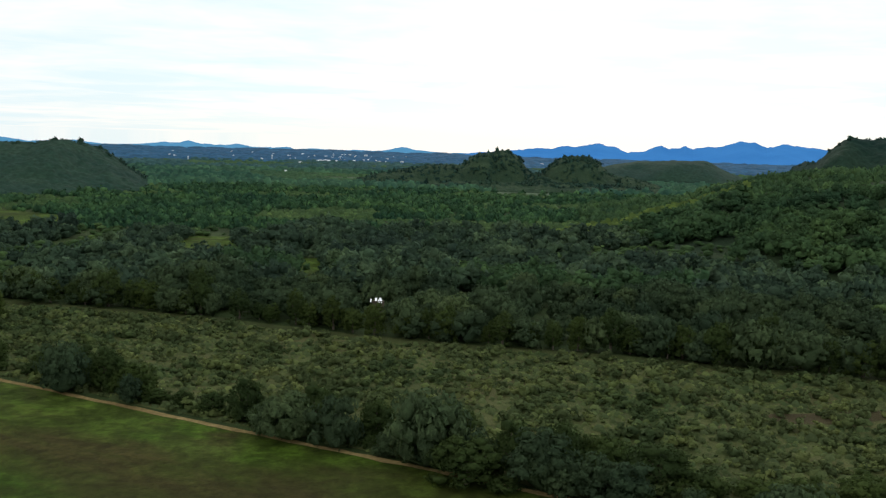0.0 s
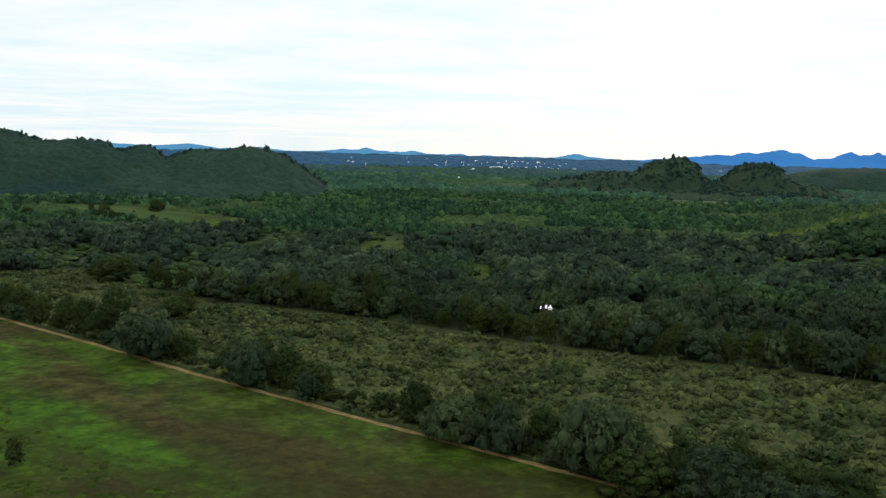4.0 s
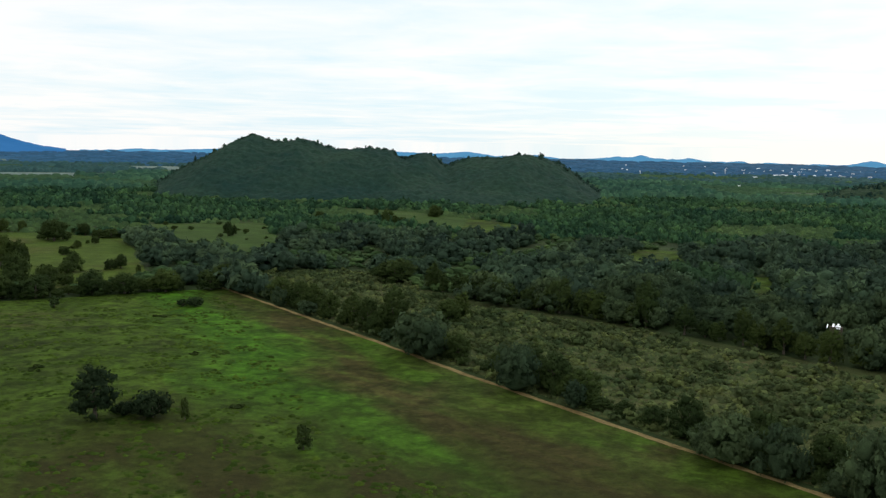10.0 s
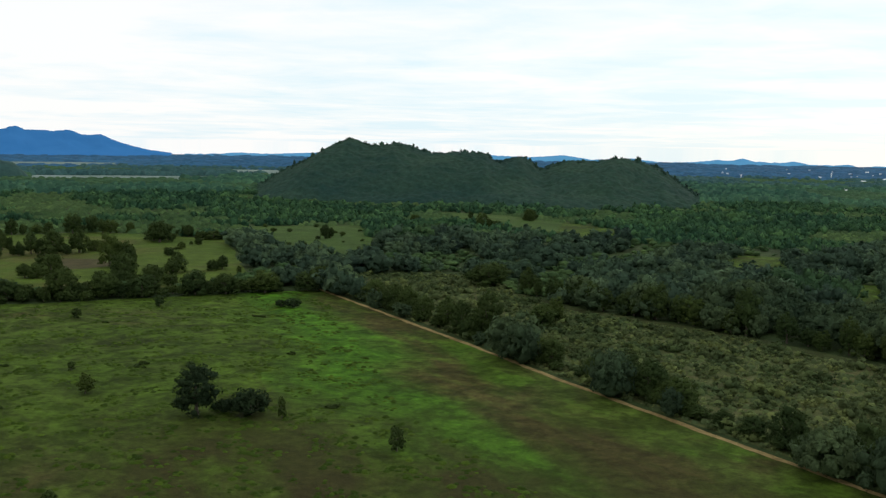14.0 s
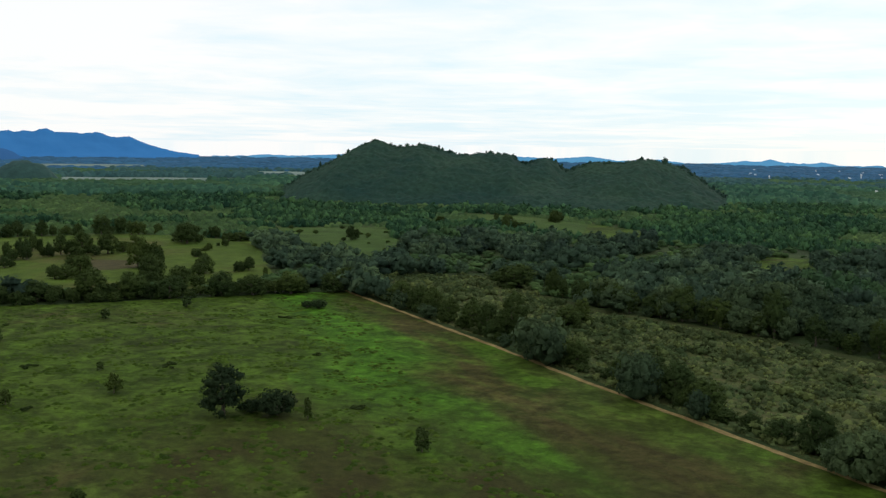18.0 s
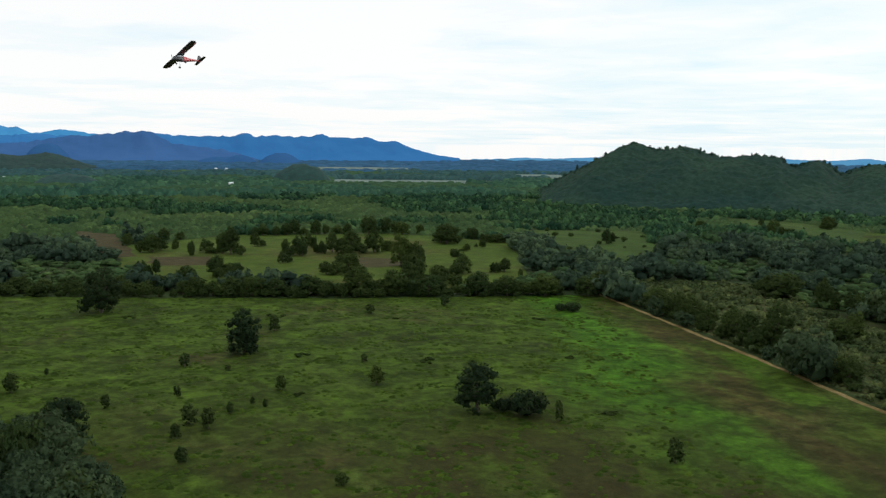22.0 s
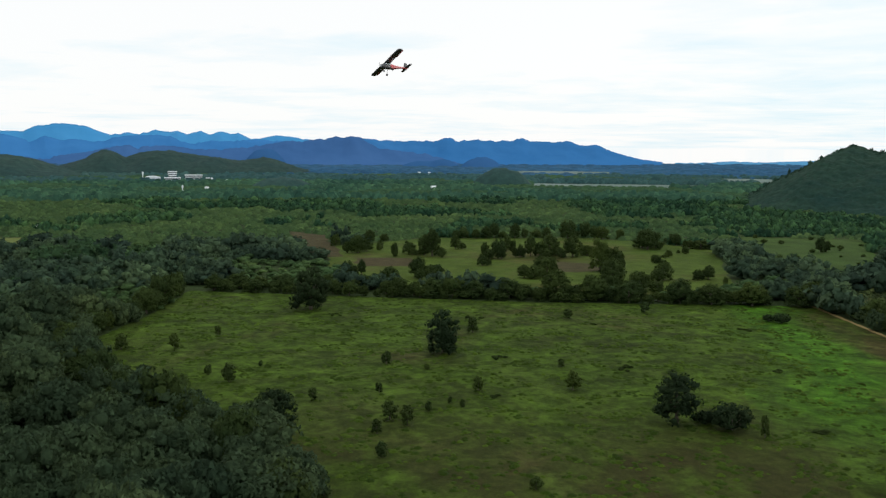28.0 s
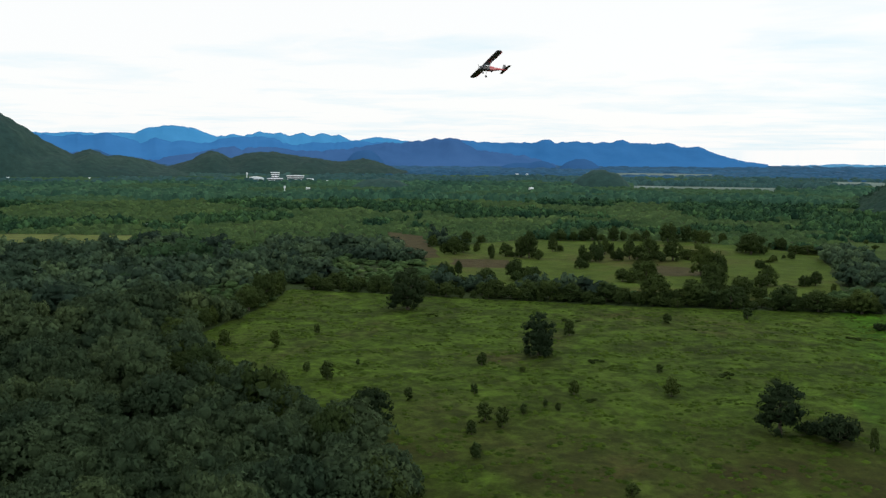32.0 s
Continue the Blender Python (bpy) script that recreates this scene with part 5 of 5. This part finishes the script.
def block_of_floors(az, dist, wide, floors, label, turn=0.0, step_in=0.0):
    """A white block whose floors are parted by dark bands of windows."""
    base = new("office_block")
    deep, tall = wide * 0.5, 3.9
    for k in range(floors):
        w = wide / 2 - step_in * (k % 2)
        bm = bmesh.new()
        box(bm, -w, -deep / 2, k * tall, w, deep / 2, k * tall + 1.8)
        part("wall", bm, WHITE_WALL, base)
        n = max(3, int(wide / 5))
        for i in range(n):
            bm = bmesh.new()
            x0 = -w + 0.4 + i * (2 * w - 0.8) / n
            box(bm, x0, -deep / 2 + 1.6, k * tall + 1.8, x0 + (2 * w - 0.8) / n - 0.5, deep / 2 - 0.5, k * tall + tall)
            part("window", bm, GLASS_DARK, base)
    bm = bmesh.new()
    box(bm, -wide / 2 - 0.8, -deep / 2 - 0.8, floors * tall, wide / 2 + 0.8, deep / 2 + 0.8, floors * tall + 1.6)
    part("roof", bm, WHITE_WALL, base)
    return stand_at(tagged(base, label, "building"), az, dist, turn)


block_of_floors(76.12, 2000, 17, 5, "white five-storey office block with dark window bands", 0, 1.0)
block_of_floors(76.12, 1985, 30, 2, "low white wing before the office block")
block_of_floors(74.95, 2040, 34, 3, "long white three-storey building with dark window bands")


def arched_hall(az, dist, wide, tall, label):
    base = new("sports_hall")
    bm = bmesh.new()
    box(bm, -wide / 2, -15, 0, wide / 2, 15, tall * 0.55)
    part("wall", bm, WHITE_WALL, base)
    bm = bmesh.new()
    rows = []
    for i in range(13):
        a = math.pi * i / 12
        x, z = -math.cos(a) * (wide / 2 + 1), tall * 0.55 + math.sin(a) * tall * 0.5
        rows.append((bm.verts.new((x, -16, z)), bm.verts.new((x, 16, z))))
    for a, b in zip(rows, rows[1:]):
        bm.faces.new((a[0], b[0], b[1], a[1]))
    bm.faces.new([q[0] for q in rows])
    bm.faces.new([q[1] for q in rows][::-1])
    part("roof", bm, TIN, base, "pale arched metal roof")
    for i in range(6):
        bm = bmesh.new()
        box(bm, -wide / 2 + 3 + i * wide / 6.3, -15.3, 2, -wide / 2 + 5.5 + i * wide / 6.3, -15.02, 5)
        part("window", bm, GLASS_DARK, base)
    return stand_at(tagged(base, label, "building"), az, dist)


arched_hall(77.22, 2050, 31, 10, "white hall with a pale arched roof")


def house(az, dist, wide, tall, label, roof_mat, wall_mat, turn=0.0, z=0.0):
    base = new("house")
    deep = wide * 0.6
    bm = bmesh.new()
    box(bm, -wide / 2, -deep / 2, 0, wide / 2, deep / 2, tall)
    part("wall", bm, wall_mat, base)
    bm = bmesh.new()
    o = 0.6
    a = [bm.verts.new(c) for c in ((-wide / 2 - o, -deep / 2 - o, tall - 0.1), (wide / 2 + o, -deep / 2 - o, tall - 0.1), (wide / 2 + o, deep / 2 + o, tall - 0.1), (-wide / 2 - o, deep / 2 + o, tall - 0.1), (-wide / 2 - o, 0, tall + deep * 0.3), (wide / 2 + o, 0, tall + deep * 0.3))]
    for i in ((0, 1, 5, 4), (2, 3, 4, 5), (0, 4, 3), (1, 2, 5), (0, 3, 2, 1)):
        bm.faces.new([a[k] for k in i])
    part("roof", bm, roof_mat, base)
    for i in (-1, 1):
        bm = bmesh.new()
        box(bm, i * wide * 0.25 - 0.8, -deep / 2 - 0.08, tall * 0.3, i * wide * 0.25 + 0.8, -deep / 2 - 0.01, tall * 0.75)
        part("window", bm, GLASS_DARK, base)
    ob = stand_at(tagged(base, label, "house"), az, dist, turn)
    return ob


house(74.09, 2000, 12.4, 6.0, "low white building beside the offices", TIN, WHITE_WALL)
house(74.23, 1560, 5.6, 6.8, "small house with a bright metal roof among trees", TIN, WHITE_WALL, 20)
house(73.07, 1900, 5.0, 6.8, "small white house among trees", TIN, WHITE_WALL, -15)
house(61.89, 2500, 6.2, 7.6, "small white house on the plain", TIN, WHITE_WALL, 30)
house(61.3, 2500, 5.6, 7.6, "small white house on the plain", TIN, WHITE_WALL, -10)
house(62.3, 1560, 6.2, 6.8, "farm shed with a pale metal roof", GREY_ROOF, WHITE_WALL, 10)
house(61.05, 1600, 7.4, 6.8, "farm shed with a pale metal roof", TIN, WHITE_WALL, 40)
house(83.28, 880, 6.5, 2.6, "low shed with a bright metal roof beside dry grass", TIN, GREY_ROOF, 5)
house(87.6, 2300, 7.4, 3.4, "white house in a pale field", TIN, WHITE_WALL, 0)
house(90.5, 2250, 8.7, 3.4, "white house in a pale field", TIN, WHITE_WALL, 25)
house(86.4, 2200, 6.2, 3.4, "white house in a pale field", TIN, WHITE_WALL, -20)
house(24.64, 1440, 8.7, 6.0, "shed with a pale roof below the hill", TIN, WHITE_WALL, 15)
house(29.6, 880, 4.3, 5.1, "small white hut on a narrow meadow", TIN, WHITE_WALL, 15)

r = np.random.default_rng(71)
TOWN = [(8.51, 2381), (7.43, 2540), (7.04, 2662), (6.86, 2616), (6.66, 2991), (7.05, 3151), (6.19, 3019), (5.41, 2654), (3.92, 2641), (4.71, 3447), (2.58, 2678), (8.37, 3391), (-5.69, 2939), (9.36, 1771), (3.45, 3044), (5.65, 3512)]
TOWN += [(r.uniform(2.0, 9.5), r.uniform(2600, 3600)) for k in range(34)] + [(r.uniform(9.5, 16), r.uniform(2600, 3700)) for k in range(10)]
for k, (az, away) in enumerate(TOWN):
    wide = 3.5 if away < 2000 else r.uniform(6, 11) if k < 16 else r.uniform(2, 5)
    house(az, away, wide, r.uniform(4.2, 6.0), "small pale house in the distant town", TIN if r.uniform() < 0.75 else GREY_ROOF, WHITE_WALL, r.uniform(-40, 40))["group"] = "houses of the distant town"


def water_tower(az, dist, tall, wide, label):
    base = new("water_tower")
    bm = bmesh.new()
    tube(bm, [(0, 0, 0), (0, 0, tall * 0.75)], [wide * 0.28, wide * 0.22], 10)
    part("shaft", bm, WHITE_WALL, base)
    bm = bmesh.new()
    tube(bm, [(0, 0, tall * 0.72), (0, 0, tall * 0.78), (0, 0, tall * 0.95), (0, 0, tall)], [wide * 0.25, wide * 0.5, wide * 0.5, wide * 0.2], 12)
    part("tank", bm, WHITE_WALL, base)
    return stand_at(tagged(base, label, "water tower"), az, dist)


water_tower(77.74, 2030, 20, 3.4, "white water tower beside the hall")
water_tower(75.58, 1440, 15, 2.6, "slim white water tower among trees")
water_tower(10.16, 2700, 14, 3.6, "slim white tower at the distant town")
water_tower(14.9, 2450, 11, 3, "slim pale tower on the plain")


# ---- a white glint among the forest's trees, built as a made-up tin shed ----
def canopy_glint():
    base = new("forest_shed")
    bm = bmesh.new()
    box(bm, -2.6, -0.6, 0, 2.6, 1.6, 8.2)
    part("wall", bm, BARK, base, "dark box under the glint sheets")
    for k, (x0, x1, z) in enumerate(((-3.6, -3.1, 8.5), (-1.5, -0.6, 8.9), (-0.3, 1.7, 8.3), (0.4, 1.2, 9.0))):
        bm = bmesh.new()
        bm.faces.new([bm.verts.new(c) for c in ((x0, -1.4, z - 0.5), (x1, -1.4, z - 0.6), (x1, 1.6, z + 0.1), (x0, 1.6, z + 0.2))])
        got = bmesh.ops.extrude_face_region(bm, geom=bm.faces[:])
        bmesh.ops.translate(bm, verts=[e for e in got["geom"] if isinstance(e, bmesh.types.BMVert)], vec=(0, 0, 0.12))
        part("glint_sheet", bm, TIN, base)
    base.matrix_basis = Matrix.Translation((-24.0, 362, 0)) @ Matrix.Diagonal((0.85, 0.85, 1, 1))
    return tagged(base, "bright sheets standing in for a white glint among forest trees", "shed")


canopy_glint()


# ---- the model aeroplane in the air ----
RED = plain("red_film", (0.55, 0.07, 0.08), 0.35, 0.5, 0.15, 4.0)
BLACK_FILM = plain("dark_film", (0.055, 0.054, 0.058), 0.4, 0.5, 0.2, 3.0)
WHITE_FILM = plain("white_film", (0.75, 0.75, 0.75), 0.35, 0.5, 0.1, 4.0)
CLEAR = plain("cabin_window", (0.30, 0.34, 0.36), 0.08, 0.6, 0.1, 4.0)
RUBBER = plain("rubber", (0.03, 0.03, 0.03), 0.8, 0.3, 0.1, 4.0)


def loft(bm, sections, sides=12):
    """Rounded-box rings along x: (x, half width, low, high)."""
    rows = []
    for x, w, lo, hi in sections:
        ring = []
        for i in range(sides):
            a = 2 * math.pi * i / sides
            c, s = math.cos(a), math.sin(a)
            c, s = math.copysign(abs(c) ** 0.6, c), math.copysign(abs(s) ** 0.6, s)
            ring.append(bm.verts.new((x, c * w, (lo + hi) / 2 + s * (hi - lo) / 2)))
        rows.append(ring)
    for a, b in zip(rows, rows[1:]):
        for i in range(sides):
            bm.faces.new((a[i], a[(i + 1) % sides], b[(i + 1) % sides], b[i]))
    bm.faces.new(rows[0][::-1])
    bm.faces.new(rows[-1])


def panel(bm, outline_pts, thick, upright=False):
    """A flat surface with rounded thickness from a plan outline."""
    lay = []
    mx, my = sum(p[0] for p in outline_pts) / len(outline_pts), sum(p[1] for p in outline_pts) / len(outline_pts)
    for k, z in ((0.97, -thick / 2), (1.0, 0), (0.97, thick / 2)):
        lay.append([bm.verts.new((mx + (x - mx) * k, 0, my + (y - my) * k) if upright else (mx + (x - mx) * k, my + (y - my) * k, z)) if not upright else bm.verts.new((mx + (x - mx) * k, z, my + (y - my) * k)) for x, y in outline_pts])
    n = len(outline_pts)
    for a, b in zip(lay, lay[1:]):
        for i in range(n):
            bm.faces.new((a[i], a[(i + 1) % n], b[(i + 1) % n], b[i]))
    bm.faces.new(lay[0][::-1])
    bm.faces.new(lay[-1])
    bmesh.ops.recalc_face_normals(bm, faces=bm.faces[:])


def aeroplane():
    base = new("model_aeroplane")
    bm = bmesh.new()
    loft(bm, [(0.50, 0.05, -0.06, 0.05), (0.46, 0.075, -0.085, 0.07), (0.30, 0.085, -0.10, 0.085), (0.24, 0.085, -0.10, 0.13), (0.06, 0.085, -0.10, 0.15)])
    part("fuselage", bm, BLACK_FILM, base, "dark nose and cabin of the fuselage")
    bm = bmesh.new()
    loft(bm, [(0.06, 0.086, -0.10, 0.14), (-0.12, 0.076, -0.09, 0.11), (-0.30, 0.056, -0.05, 0.071), (-0.55, 0.035, -0.015, 0.06), (-0.92, 0.014, 0.01, 0.045)])
    part("tail_boom", bm, RED, base, "red tail boom")
    for s in (-1, 1):
        bm = bmesh.new()
        panel(bm, [(0.26, 0.0), (0.26, s * 0.55), (0.235, s * 0.92), (0.20, s * 0.965), (0.03, s * 0.965), (-0.01, s * 0.92), (-0.03, s * 0.55), (-0.03, 0.0)], 0.035)
        w = part("wing", bm, BLACK_FILM, base, "dark straight wing with a pale stripe")
        w.location, w.rotation_euler = (0, 0, 0.165), (s * radians(2.0), 0, 0)
        bm = bmesh.new()
        box(bm, -0.07, min(s * 0.45, s * 0.9), -0.012, -0.035, max(s * 0.45, s * 0.9), 0.008)
        part("aileron", bm, RED, w)
        bm = bmesh.new()
        panel(bm, [(-0.74, 0.0), (-0.80, s * 0.30), (-0.93, s * 0.31), (-0.95, 0.0)], 0.015)
        t = part("tailplane", bm, BLACK_FILM, base)
        t.location = (0, 0, 0.04)
        bm = bmesh.new()
        tube(bm, [(0, 0, 0), (0, 0, 1)], [0.006, 0.006], 6)
        st = part("strut", bm, WHITE_FILM, base, "thin white wing strut")
        a, b = Vector((0.12, s * 0.085, -0.06)), Vector((0.12, s * 0.45, 0.15))
        st.matrix_basis = Matrix.Translation(a) @ (b - a).to_track_quat("Z", "Y").to_matrix().to_4x4() @ Matrix.Diagonal((1, 1, (b - a).length, 1))
        bm = bmesh.new()
        tube(bm, [(0.14, s * 0.07, -0.09), (0.13, s * 0.17, -0.24)], [0.009, 0.007], 6)
        leg = part("gear_leg", bm, BLACK_FILM, base)
        bm = bmesh.new()
        bmesh.ops.create_cone(bm, cap_ends=True, segments=16, radius1=0.045, radius2=0.045, depth=0.03, matrix=Matrix.Translation((0.13, s * 0.19, -0.25)) @ Matrix.Rotation(radians(90), 4, "X"))
        part("wheel", bm, RUBBER, leg)
    bm = bmesh.new()
    panel(bm, [(-0.70, 0.05), (-0.84, 0.27), (-0.95, 0.28), (-0.97, 0.03)], 0.015, True)
    part("fin", bm, BLACK_FILM, base)
    bm = bmesh.new()
    loft(bm, [(0.295, 0.087, 0.04, 0.088), (0.235, 0.088, 0.03, 0.134), (0.0, 0.088, 0.04, 0.148)], 12)
    part("cabin_window", bm, CLEAR, base, "pale cabin glazing under the wing")
    bm = bmesh.new()
    tube(bm, [(0.13, 0, -0.09), (0.40, 0, -0.10)], [0.004, 0.004], 5)
    tube(bm, [(0.40, 0, -0.08), (0.42, 0, -0.22)], [0.008, 0.007], 6)
    leg = part("nose_gear", bm, BLACK_FILM, base)
    bm = bmesh.new()
    bmesh.ops.create_cone(bm, cap_ends=True, segments=16, radius1=0.038, radius2=0.038, depth=0.026, matrix=Matrix.Translation((0.42, 0, -0.23)) @ Matrix.Rotation(radians(90), 4, "X"))
    part("wheel", bm, RUBBER, leg)
    bm = bmesh.new()
    bmesh.ops.create_cone(bm, cap_ends=True, segments=14, radius1=0.035, radius2=0.005, depth=0.07, matrix=Matrix.Translation((0.535, 0, 0)) @ Matrix.Rotation(radians(90), 4, "Y"))
    part("spinner", bm, WHITE_FILM, base)
    bm = bmesh.new()
    box(bm, 0.512, -0.012, -0.15, 0.518, 0.012, 0.15)
    part("propeller", bm, RUBBER, base)
    # banked to its right, nose towards the camera's left, seen from below
    az, el, dist = 63.6, 4.69, 39.0
    sight = Vector((-math.sin(radians(az)) * math.cos(radians(el)), math.cos(radians(az)) * math.cos(radians(el)), math.sin(radians(el))))
    right = Vector((math.cos(radians(az)), math.sin(radians(az)), 0))
    rise_dir = right.cross(sight)
    nose = (right * -59 + rise_dir * 6 - sight * 50).normalized()
    left = (right * 56 + rise_dir * 53 - sight * 59)
    left = (left - nose * left.dot(nose)).normalized()
    top = nose.cross(left)
    turn = Matrix((nose, left, top)).transposed().to_4x4()
    base.matrix_basis = Matrix.Translation(Vector((0, 0, EYE)) + sight * dist) @ turn
    return tagged(base, "dark model aeroplane with red tail, banking in flight", "model aeroplane")


aeroplane()
